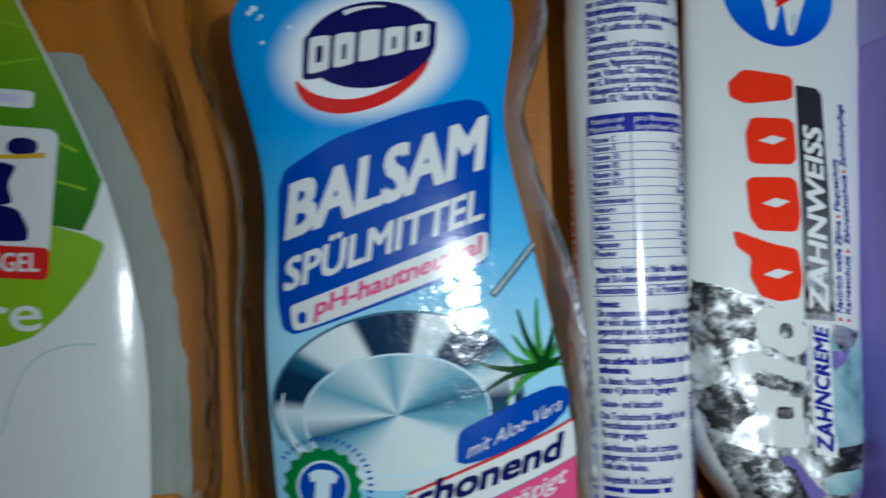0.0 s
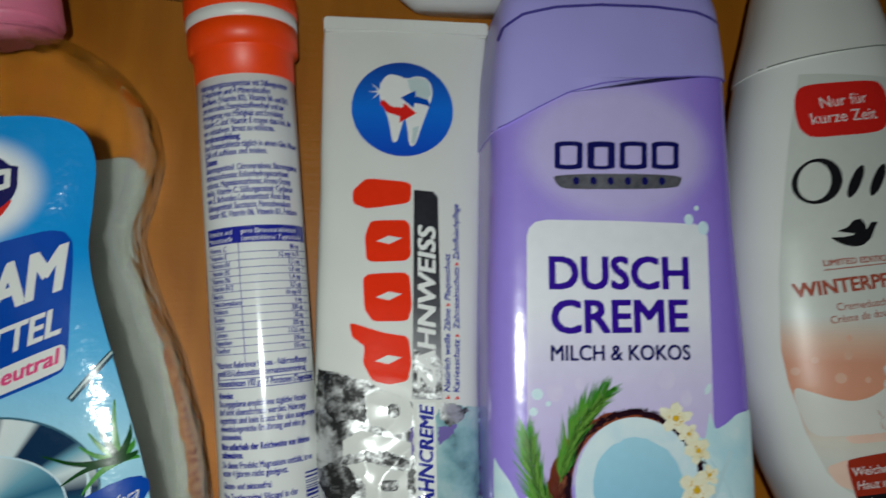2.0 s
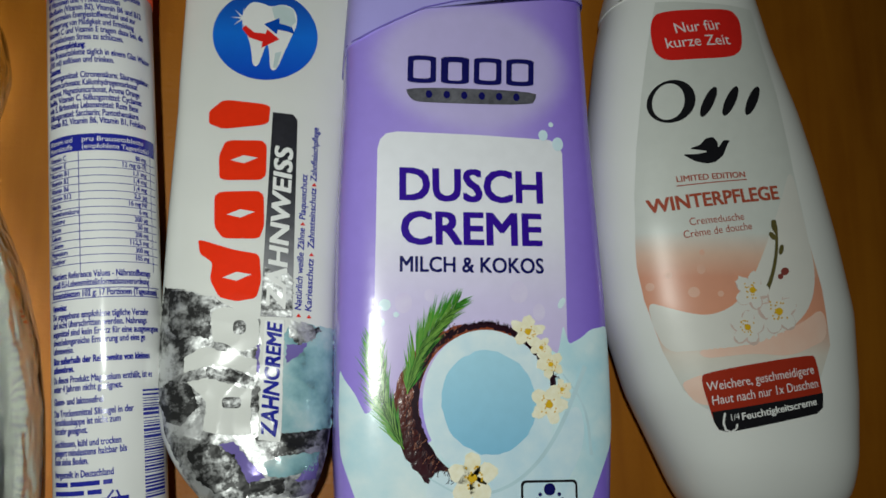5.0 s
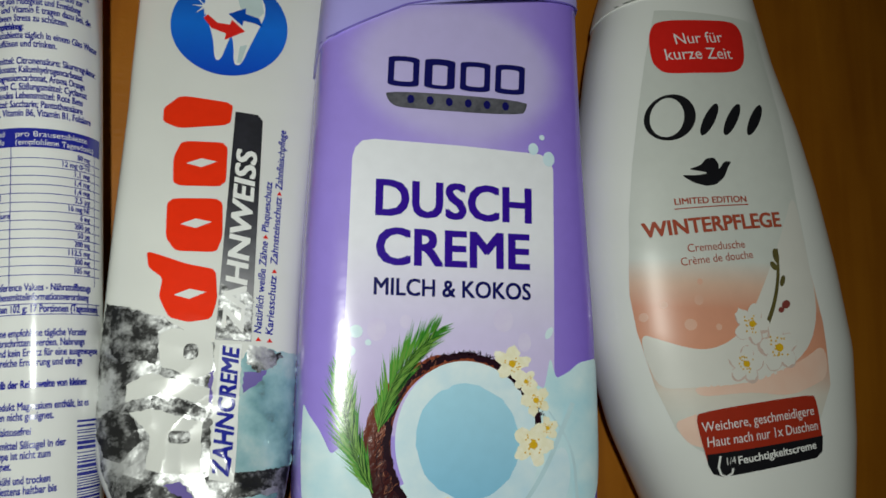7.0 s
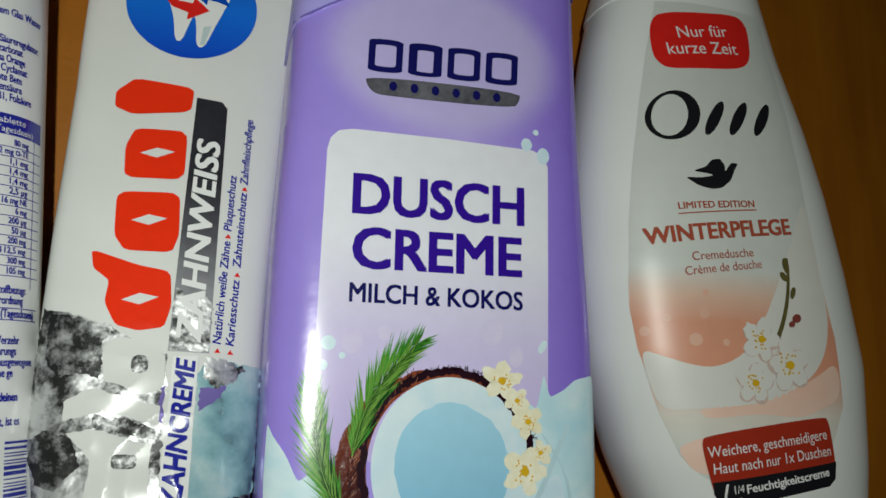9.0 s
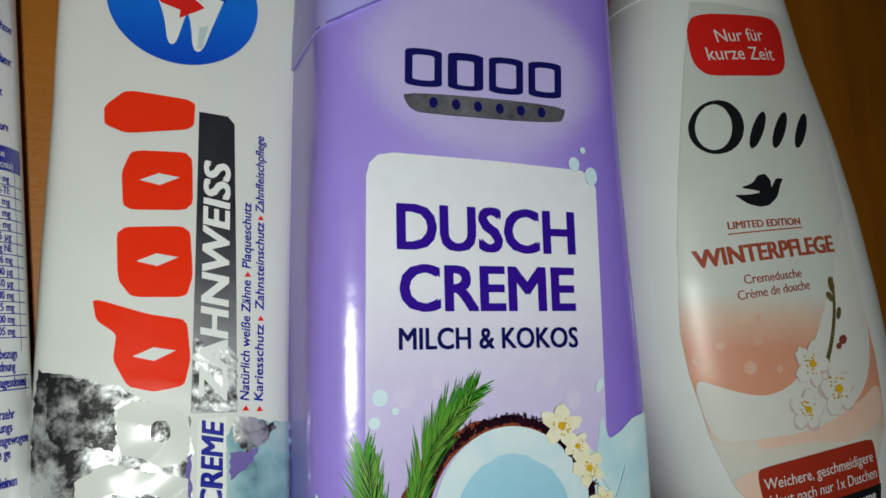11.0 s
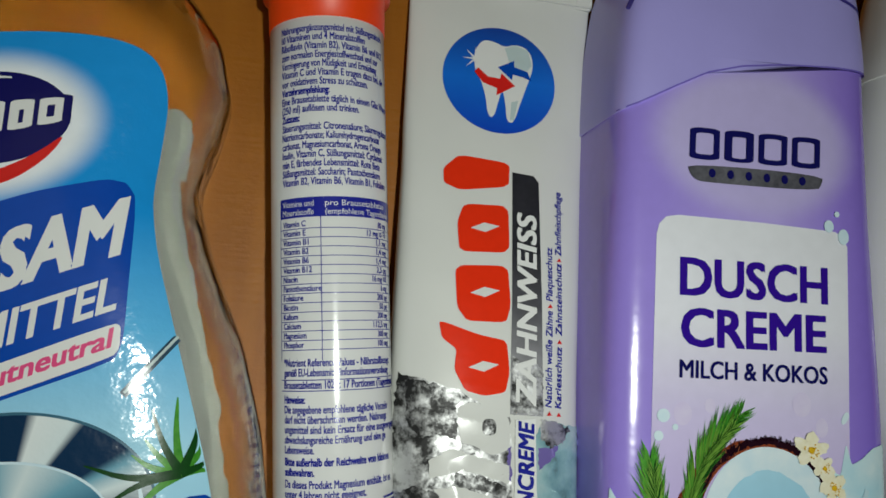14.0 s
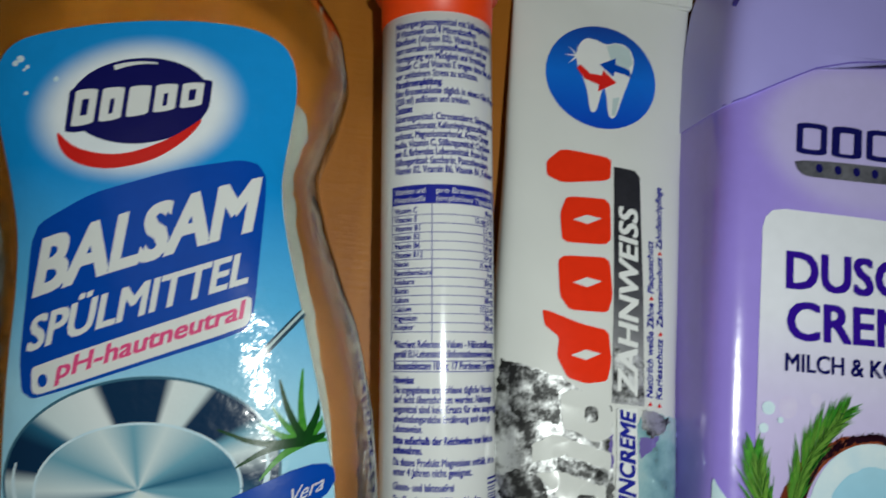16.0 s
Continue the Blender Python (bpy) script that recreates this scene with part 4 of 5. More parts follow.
    # round sign with a tooth and two arrows
    disc = print_on("round_sign", [oval(103.2, 66, 15.0, 14.9, 0, 60)], form, 0.15, graded("blue_disc_print", "Y", [(50, lin(8, 66, 190)), (66, lin(14, 110, 216)), (82, lin(20, 60, 150))], 0.32), t, "blue disc with a white tooth", 3)
    print_on("tooth", [soft([(96.8, 68), (96.2, 73), (98.5, 77), (102, 76.6), (104.5, 75.4), (107.5, 76.8), (111.2, 75.6), (112.4, 71), (110.6, 65.6), (108.6, 60), (106.8, 54.2), (104.9, 54.4), (104.6, 60), (103.8, 63.4), (102.8, 60), (101.6, 55.2), (100, 55.4), (99.4, 61), (98.2, 65)])], form, 0.28, WHITE, disc, "printed white tooth", 3)
    print_on("tooth_shade", [[(104.5, 75.2), (107.5, 76.4), (110.8, 75.2), (111.8, 71), (109.4, 68), (106, 70)], [(106.2, 60), (108, 60.6), (106.8, 55), (105.8, 55)]], form, 0.36, STEEL_LIGHT, disc)
    print_on("red_arrow", [[(96.4, 67.4), (98.6, 64.6), (102.4, 63.4), (102.2, 61.4), (107.2, 64.6), (103.6, 67.8), (103.2, 66.2), (100, 66.4), (97.4, 68.6)]], form, 0.42, RED, disc, "red arrow", 3)
    print_on("blue_arrow", [[(111.6, 66.6), (110.6, 69), (107, 70), (107, 71.8), (102.6, 69.4), (106.4, 66.2), (106.6, 67.8), (109.4, 67.4)]], form, 0.42, ROYAL, disc, "blue arrow", 3)
    print_on("sparkle", [[(96.6 + r * math.cos(radians(a)), 71 + r * math.sin(radians(a))) for a, r in ((22.5 * k, 3.6 if k % 2 == 0 else 0.7) for k in range(16))]], form, 0.45, WHITE, disc)
    # bold red sign shapes, then their pale continuation over the foil
    bold_shapes = [soft(q, 2, 0.12) for q in ([(88.8, 3.0), (89.6, -1.0), (93.0, -3.4), (92.6, -8), (95.2, -12.6), (99.6, -13.6), (104.6, -12.6), (105.6, -8), (104.8, -0.8), (98, 0.2)], [(92.2, 16.2), (92.8, 6.4), (95.2, 3.2), (104.6, 3.4), (105.7, 7.4), (105.0, 17.0)],
                   [(94.2, 31.6), (92.6, 27), (93.2, 19.6), (105.5, 20.2), (105.2, 32.0)], [(89.0, 40.4), (89.2, 36.6), (93.2, 35.0), (105.4, 37.0), (105.7, 43.2), (92.8, 44.2)])]
    print_each("brand_shape", bold_shapes, form, 0.3, ORANGE_RED, t, "bold orange-red shapes of the maker's sign", 2)
    print_each("shape_gap", [[(95.8, y - 0.6), (99.2, y + 1.0), (103.0, y + 0.4), (99.4, y - 1.4)] for y in (-6.8, 10.4, 26.2)], form, 0.42, TUBE_WHITE, t, "white slanting gaps in the red shapes", 1.5)
    pale_shapes = [[soft([(93.4, -16.6), (97.0, -14.8), (105.6, -17.8), (105.8, -25), (101.6, -26.6), (97, -24.4), (94.4, -24.2)], 2, 0.16), rounded(99.2, -22.2, 102.4, -18.6, 1.3)[::-1]],
                   [ragged([(87.6, -28.2), (92.2, -25.4), (105.6, -28.6), (105.4, -32.4), (95, -29.8), (88, -32)], 0.8, 0.2)], [ragged([(88.8, -34.2), (93.4, -33.2), (104.6, -36), (104.8, -47), (98, -46.8), (93.6, -46), (93.8, -39)], 0.8, 0.25), rounded(97.6, -40.6, 102.2, -37.8, 1.0)[::-1]]]
    print_each("brand_shape", pale_shapes, form, 0.5, TUBE_WHITE, t, "off-white shapes of the maker's sign", 1.0)


# ------------------------------------------------------------ vitamin tube
def vitamin_tube():
    t = thing("vitamin_tube", 63.2, 17, "white vitamin tablet tube with blue small print and orange cap", "tube", 5.2)
    R, H = 13.5, 14.2
    roll = Roll(R, H)

    def turned(name, profile, material, parent, label=""):
        around, verts, faces = 56, [], []
        for v, r in profile:
            verts += [(r * MM * math.sin(2 * math.pi * k / around), v * MM, H * MM + r * MM * math.cos(2 * math.pi * k / around)) for k in range(around)]
        for i in range(len(profile) - 1):
            for k in range(around):
                a, b = i * around + k, i * around + (k + 1) % around
                faces.append((a, a + around, b + around, b))
        faces += [tuple(range(around)), tuple(range((len(profile) - 1) * around, len(profile) * around))[::-1]]
        return mesh_object(name, verts, faces, material, parent, label)

    turned("wrapper", [(-88, 12.4), (-87.6, 13.1), (-86.8, R), (-40, R), (0, R), (30, R), (52.6, R), (53.0, R - 0.5), (54, R - 0.6)], PAPER_WHITE, t)
    cap = turned("cap", [(51.8, 13.1), (52.2, 13.7), (60.0, 13.9), (60.6, 14.1), (61.0, 15.2), (67.2, 15.4), (67.6, 14.9), (71.0, 14.9), (71.3, 15.6), (72, 15.9), (76.6, 15.8), (77.4, 15.2), (77.8, 13.5)], ORANGE, t, "bright orange stopper cap")
    turned("tear_ring", [(67.5, 15.0), (67.7, 15.45), (70.8, 15.5), (71.1, 15.0)], CAP_WHITE, cap, "white tear-off ring")
    S0, S1 = -12.5, 15.5
    tiny = 1.62

    def line(words, v, s0=S0, bold=0.014):
        write(words, (s0, v), (min(s0 + 0.62 * len(words), S1 + 6), v), tiny, roll, 0.12, BLUE_INK, t, bold)

    top = ["Nahrungsergänzungsmittel mit Süßungsmitteln", "10 Vitaminen und 4 Mineralstoffen", "Riboflavin (Vitamin B2), Vitamin B6 und B12", "zum normalen Energiestoffwechsel und zur", "Verringerung von Müdigkeit und Ermüdung",
           "Vitamin C und Vitamin E tragen dazu bei, die", "vor oxidativem Stress zu schützen.", "Verzehrsempfehlung:", "Eine Brausetablette täglich in einem Glas Wasser", "(250 ml) auflösen und trinken.", "Zutaten:",
           "Säuerungsmittel: Citronensäure; Säureregulator:", "Natriumcarbonate; Kaliumhydrogencarbonat", "carbonat, Magnesiumcarbonat, Aroma Orange", "Inulin, Vitamin C, Süßungsmittel: Cyclamat", "min E, färbendes Lebensmittel: Rote Bete", "Süßungsmittel: Saccharin; Pantothensäure", "Vitamin B2, Vitamin B6, Vitamin B1, Folsäure"]
    for k, words in enumerate(top):
        line(words, 48.6 - 2.05 * k, bold=0.05 if "fehlung" in words or words == "Zutaten:" else 0.028)
    header = print_on("table_head", [[(S0 - 1, 6.6), (S1 + 3, 6.6), (S1 + 3, 11.0), (S0 - 1, 11.0)]], roll, 0.1, BLUE_INK, t, "dark blue table head", 1.6)
    write("Vitamine und", (S0, 9.0), (S0 + 8, 9.0), 1.3, roll, 0.2, WHITE, header, 0.0)
    write("pro Brausetablette", (S0 + 10.5, 9.0), (S1 - 2, 9.0), 1.3, roll, 0.2, WHITE, header, 0.0)
    write("Mineralstoffe", (S0, 7.1), (S0 + 8, 7.1), 1.3, roll, 0.2, WHITE, header, 0.0)
    write("(empfohlene Tagesdosis)", (S0 + 10.5, 7.1), (S1, 7.1), 1.3, roll, 0.2, WHITE, header, 0.0)
    rows = [("Vitamin C", "80 mg"), ("Vitamin E", "12 mg α-TE"), ("Vitamin B1", "1,1 mg"), ("Vitamin B2", "1,4 mg"), ("Vitamin B6", "1,4 mg"), ("Vitamin B12", "2,5 µg"), ("Niacin", "16 mg NE"), ("Pantothensäure", "6 mg"), ("Folsäure", "200 µg"), ("Biotin", "50 µg"),
            ("Kalium", "200 mg"), ("Calcium", "112,5 mg"), ("Magnesium", "300 mg"), ("Phosphor", "105 mg")]
    lines = []
    for k, (a, b) in enumerate(rows):
        v = 4.6 - 2.02 * k
        write(a, (S0, v), (S0 + 0.68 * len(a), v), 1.3, roll, 0.12, BLUE_INK, t, 0.026)
        write(b, (S1 - 1 - 0.7 * len(b), v), (S1 - 1, v), 1.3, roll, 0.12, BLUE_INK, t, 0.026)
        lines.append([(S0 - 1, v - 0.55), (S1 + 3, v - 0.55), (S1 + 3, v - 0.38), (S0 - 1, v - 0.38)])
    lines += [[(s, -24.4), (s + .18, -24.4), (s + .18, 6.6), (s, 6.6)] for s in (S0 - 1, S0 + 9.4, S1 + .6)]
    lines += [[(S0 - 1, v), (S1 + 3, v), (S1 + 3, v + .2), (S0 - 1, v + .2)] for v in (-28.6, -30.9)]
    print_each("table_rule", lines, roll, 0.1, BLUE_INK, t, "thin blue table rules", 1.6)
    for v, words, b in ((-25.6, "*Nutrient Reference Values - Nährstoffbezugs", 0), (-27.7, "gemäß EU-Lebensmittelinformationsverordnung", 0), (-30.3, "Brausetabletten 102 g: 17 Portionen (Tagesdosen)", 0.004), (-33.4, "Hinweise:", .016), (-35.5, "Die angegebene empfohlene tägliche Verzehr", 0), (-37.6, "darf nicht überschritten werden. Nahrungs", 0),
                        (-39.7, "ungsmittel sind kein Ersatz für eine ausgewogene", 0), (-41.8, "abwechslungsreiche Ernährung und eine ge", 0), (-43.9, "Lebensweise.", 0), (-46.4, "Bitte außerhalb der Reichweite von kleinen", .018), (-48.5, "aufbewahren.", .018), (-51, "Da dieses Produkt Magnesium enthält, ist es", 0),
                        (-53.1, "unter 4 Jahren nicht geeignet.", 0), (-56.2, "Gluten- und laktosefrei", 0), (-59.0, "Das Trockenmittel Silicagel in der", 0), (-61.1, "Verschlusskappe ist nicht zum", 0), (-63.2, "Verzehr geeignet.", 0), (-66.2, "Geschlossen, kühl und trocken", 0), (-68.3, "gelagert mindestens haltbar bis", 0), (-70.4, "Ende siehe Boden.", 0)):
        line(words, v, bold=b + 0.028)
    line("Hergestellt in Deutschland", -73.4, bold=0.028)
    words = [(-75.5, (5, 7.2, 2)), (-77.6, (9.4, 3.2)), (-79.7, (7, 1, 5, 4)), (-82.6, (1.4, 8))]
    print_each("print_bar", [[(a, v), (a + w, v), (a + w, v + 1.1), (a, v + 1.1)] for v, row in words for k, w in enumerate(row) for a in [S0 + sum(row[:k]) + 0.8 * k]], roll, 0.1, BLUE_INK, t, "unread blue print lines", 1.6)
    print_on("recycling_sign", [band([(S0 + 16 + 2.6 * math.cos(radians(a)), -79.6 + 2.6 * math.sin(radians(a))), (S0 + 16 + 2.6 * math.cos(radians(a + 105)), -79.6 + 2.6 * math.sin(radians(a + 105)))], 0.5) for a in (90, 210, 330)], roll, 0.1, BLUE_INK, t, "blue triangle sign", 1.6)
    random.seed(5)
    bars, v = [], -54.0
    while v > -80:
        w = random.choice((0.25, 0.25, 0.5, 0.75))
        bars.append([(S1 - 4.4, v - w), (S1 + 3, v - w), (S1 + 3, v), (S1 - 4.4, v)])
        v -= w + random.choice((0.3, 0.3, 0.55))
    print_each("code_bar", bars, roll, 0.1, BLUE_INK, t, "blue code bar", 1.6)
    # the front of the wrapper, turned away to the underside
    write("+ Mineralstoffe", (-19.6, -44), (-19.6, 0), 3.2, roll, 0.12, ORANGE_RED, t, 0.012, up=(-1, 0))
    print_on("dotted_line", [oval(-25.4, -60 + 2.6 * k, .5, .5, 0, 8) for k in range(38)], roll, 0.1, ORANGE_RED, t)
    write("MULTIVITAMIN", (-28.4, -62), (-28.4, 36), 7.4, roll, 0.14, ORANGE_RED, t, 0.004, up=(-1, 0))
    write("BRAUSETABLETTEN MIT ORANGENGESCHMACK", (-38.4, -50), (-38.4, 22), 1.7, roll, 0.12, NAVY, t, 0.0, up=(-1, 0))
    print_on("brand_patch", [[(-39, 38), (-33, 39.5), (-27, 38), (-21, 36), (-21, 52), (-39, 52)]], roll, 0.1, BLUE_INK, t, "dark blue sign patch", 1.6)
    print_on("orange_foot", [[(-42, -86), (-20.5, -86), (-20.5, -71), (-42, -71)]], roll, 0.1, ORANGE_RED, t, "orange band at the foot", 1.6)


# ------------------------------------------------------------ clear washing-up liquid bottles
def washing_up_liquid():
    form = Form(0, 3.0, [(81, -17, 8, 26), (78, -22, 12, 32), (75, -27, 17, 37), (71, -32, 24.5, 42), (66, -36, 30.5, 45), (58, -40, 36, 47.5), (46, -41.3, 38.8, 48), (35, -40, 36.6, 48), (28, -37.5, 34.4, 48), (24, -35.5, 34.2, 48), (13, -30.5, 37.6, 48), (4, -27.6, 41.5, 48),
                         (-6, -26.2, 46, 48), (-23, -25.7, 51, 48), (-41, -24, 54, 48), (-60, -21.4, 55.5, 48), (-74, -19, 55.5, 47), (-81, -14, 51, 42), (-83.5, -6, 44, 35)])
    t = thing("washing_up_liquid_bottle", 0, 0, "clear waisted washing-up liquid bottle with a sky-blue label", "bottle")
    hollow(form, t)
    bm = bmesh.new()
    bmesh.ops.create_cone(bm, cap_ends=True, segments=48, radius1=0.0150, radius2=0.0138, depth=0.026, matrix=pose(-0.0062, 0.0925, 0.020, -90, 0, 8))
    bmesh.ops.bevel(bm, geom=[e for e in bm.edges if len(e.link_faces) == 2 and e.calc_face_angle(0) > 0.8], offset=0.0015, segments=3, affect="EDGES")
    part("cap", bm, PINK_CAP, t, "pink plastic cap", True)
    outline = [(-27.9, 34), (-27.2, 38.4), (-25, 41), (-22, 42.6), (-8.3, 46.9), (5.6, 49.5), (17.4, 50.3), (23.4, 49.1), (26.8, 46), (28.4, 40), (27.9, 32), (27.1, 22.1), (28.0, 16), (29.5, 9.6), (33.6, -2.8), (38.4, -17.5), (42.6, -31), (45.4, -44.5), (46.6, -54), (47, -66), (45, -72),
               (-8, -72), (-11, -68), (-13.6, -54), (-16.2, -36), (-17.8, -20), (-18.3, -8), (-19.3, 4.2), (-22.4, 15.2), (-26.4, 26.6)]
    # back label inside, seen through the liquid
    back = [(23, 51, 0), (28, 48.6, 0), (29.8, 45, 0), (30, 38, 0), (28.7, 30, 0), (29.6, 22, 0), (31.5, 15, 0), (35.4, 2, 0), (40.4, -17, 0), (45.4, -38, 0), (48, -57, 0), (48, -70, 0), (-6, -70, 0), (-12, -54, 0), (-15, -30, 0), (-18, 0, 0), (-22, 20, 0), (-26, 36, 0), (-22, 44, 0)]
    bm = bmesh.new()
    low = [bm.verts.new((x * MM, y * MM, 0.0026)) for x, y in soft([b[:2] for b in back])]
    face = bm.faces.new(low)
    bmesh.ops.extrude_face_region(bm, geom=[face])
    for v in [v for v in bm.verts if v not in low]:
        v.co.z += 0.0006
    part("back_label", bm, GREY_PAPER, t, "grey reverse of the back label")
    label = print_on("label", [soft(outline)], form, 0.15, SKY_LABEL, t, "sky-blue label, worn and slightly creased", 2.5)
    # sign: navy oval with plain pale shapes and a red swoosh
    sign = print_on("brand_oval", [oval(-0.4, 32.2, 13.0, 8.4, 14, 44)], form, 0.3, NAVY, label, "navy oval sign", 3)
    print_on("brand_backing", [mapped([rounded(-0.02, -0.12, 1.03, 0.98, 0.12)], quad_map((-12.6, 25.0), (11.6, 32.6), (11.6, 38.4), (-12.8, 33.4)))], form, 0.36, NAVY, sign, "", 3)
    print_each("brand_shape", sign_shapes("ovbvo", quad_map((-12.4, 25.2), (11.4, 33.0), (11.4, 37.6), (-12.4, 32.6))), form, 0.45, WHITE, sign, "", 3)
    print_on("brand_shine", [band(oval(-0.2, 32.4, 11.2, 7.2, 14, 14, 70, 112), [0.3, 1.0])], form, 0.45, WHITE, sign)
    print_on("red_swoosh", [soft([(-14.6, 24.6), (-13.6, 21.2), (-10.8, 18.8), (-6, 18.0), (-1.1, 19.0), (4, 21.2), (8, 24.6), (10.6, 28), (11.7, 30.8), (8.4, 27.4), (4, 24.2), (-1.2, 21.6), (-6, 20.9), (-10.6, 21.6), (-13, 23.2)])], form, 0.4, RED, label, "red swoosh under the oval", 3)
    box = print_on("title_box", [soft([(-16.6, 6), (-6.4, 13.4), (7.7, 19.6), (19.4, 23.4), (22.6, 23.2), (24.3, 21), (24.8, 16.2), (25.5, -5.6), (24.3, -9.6), (-11.4, -25.2), (-14, -24), (-15.4, -18)], 2, 0.12)], form, 0.28, ROYAL, label, "royal blue title box", 3)
    write("BALSAM", (-14.6, -6.6), (23.2, 10.0), 10.6, form, 0.45, WHITE, box, 0.04, up=(0.04, 1.0))
    write("SPÜLMITTEL", (-14.2, -16.8), (23.6, -0.2), 6.3, form, 0.45, WHITE, box, 0.03, up=(0.04, 1.0))
    strip = print_on("claim_strip", [soft([(-12.7, -19.6), (-11.4, -18.9), (23.6, -2.8), (24.8, -3.2), (25, -7.2), (24, -8.8), (-10.6, -24.3), (-12, -23.8)], 2, 0.15)], form, 0.4, WHITE, box, "white claim strip", 3)
    write("pH-hautneutral", (-7.9, -21.2), (23.6, -7.0), 3.5, form, 0.55, PINK, strip, 0.03, up=(0.04, 1.0))
    print_on("drop", [oval(-10.2, -21.6, 0.9, 1.2, 0, 12)], form, 0.55, ROYAL, strip)
    # pan with a brushed base
    pan = print_on("pan_wall", [oval(9.4, -36.6, 24.4, 17.2, 8, 60)], form, 0.24, PAN_WALL, label, "printed steel pan", 3)
    print_on("pan_rim", [band(oval(9.4, -36.6, 24.4, 17.2, 8, 50, -20, 200), 0.5)], form, 0.4, STEEL_TEAL, pan)
    base = print_on("pan_base", [oval(9.2, -39.3, 18.0, 11.7, 5, 60)], form, 0.4, PAN_BASE, pan, "", 3)
    print_on("base_rim", [band(oval(9.2, -39.3, 18.0, 11.7, 5, 60, 0, 359), 0.45)], form, 0.55, FLESH, base)
    print_on("pan_handle", [band([(26.4, -15.4), (34.4, -4.8)], 1.5)], form, 0.3, STEEL_DARK, pan, "", 3)
    print_on("pan_handle_shine", [band([(26.6, -15.0), (34.4, -4.6)], 0.5)], form, 0.38, STEEL_LIGHT, pan, "", 3)
    blades = []
    for a, ln, sag in ((98, 13.5, 0.6), (78, 12, -0.8), (58, 8.5, -0.6), (118, 12.5, 0.8), (138, 9, 0.6), (176, 16, 1.8), (160, 9, 1.0), (205, 13, -1.2), (226, 10.5, -1.0), (28, 6, -0.5), (4, 5, 0.3)):
        d = Vector((math.cos(radians(a)), math.sin(radians(a))))
        side = Vector((-d.y, d.x)) * sag
        root = Vector((37.4, -28.8))
        spine = flowing([tuple(root), tuple(root + d * ln * 0.5 + side), tuple(root + d * ln)], 2)
        blades.append([(min(x, 32.6 - 0.31 * y), y) for x, y in band(spine, [2.0, 0.15])])
    aloe = print_on("aloe_plant", blades[::2], form, 0.6, GREEN, label, "printed green aloe blades", 3)
    print_on("aloe_shade", blades[1::2], form, 0.68, DARK_GREEN, aloe)
    flag = print_on("aloe_flag", [soft([(20.9, -44.4), (21.4, -42), (23.5, -40.6), (42.8, -30.5), (44.4, -39), (21.2, -50)])], form, 0.62, ROYAL, label, "blue flag", 3)
    write("mit Aloe-Vera", (23.0, -47.2), (41.6, -37.4), 3.2, form, 0.75, WHITE, flag, 0.0, up=(0.2, 0.98))
    foot = print_on("care_band", [[(-12.6, -66), (12, -54.6), (44.6, -39.6), (45.6, -46.6), (28.8, -54.4), (-11.6, -72)]], form, 0.64, WHITE, label, "white band", 3)
    write("hautschonend", (-5.0, -65), (42.0, -46.8), 5.2, form, 0.78, NAVY, foot, 0.036, up=(0.12, 1.0))
    print_on("rule", [band([(12, -54.4), (44.6, -39.4)], 0.5)], form, 0.7, RED, foot)
    pink = print_on("pink_band", [[(0, -68), (28.8, -54.6), (45.6, -46.8), (46.4, -56), (46.6, -66), (44.6, -71.6), (-2, -71.6)]], form, 0.6, PINK, label, "pink band", 3)
    write("bestätigt", (24, -61), (43.4, -51.6), 3.6, form, 0.75, WHITE, pink, 0.012, up=(0.2, 0.98))
    seal = print_on("seal", [[(-4.2 + r * math.cos(radians(a)), -53.6 + r * math.sin(radians(a))) for a, r in ((11.25 * k, 7.6 if k % 2 else 6.7) for k in range(32))]], form, 0.7, SEAL_GREEN, label, "green toothed seal", 3)
    print_on("seal_ring", [oval(-4.2, -53.6, 5.0, 5.0, 0, 30)], form, 0.75, FLESH, seal)
    print_on("seal_centre", [oval(-4.2, -53.6, 4.5, 4.5, 0, 30)], form, 0.8, ROYAL, seal)
    print_each("small_print", [band([(-4.2 + r * math.cos(radians(a)), -53.6 + r * math.sin(radians(a))) for r in (8.6, 9.5)], 0.45) for a in range(-35, 150, 8)], form, 0.62, ROYAL, label)
    print_each("pan_glint", [band(oval(9.4, -36.6, 22.6, 15.6, 8, 20, 168, 222), [0.4, 1.5]), band(oval(9.4, -36.6, 22.2, 15.4, 8, 20, -38, 14), [1.8, 0.4])], form, 0.34, FLESH, pan)
    print_on("seal_shirt", [[(-7, -51.4), (-5.6, -50.4), (-2.8, -50.4), (-1.4, -51.4), (-2, -53), (-2.8, -52.6), (-2.8, -56.6), (-5.6, -56.6), (-5.6, -52.6), (-6.4, -53)]], form, 0.9, FLESH, seal)
    print_on("bubbles", [oval(-20 + random.uniform(-5, 5), 33 + random.uniform(-6, 6), r, r, 0, 10) for r in (.5, .4, .7, .4, .5, .3, .6)], form, 0.3, FLESH, label)


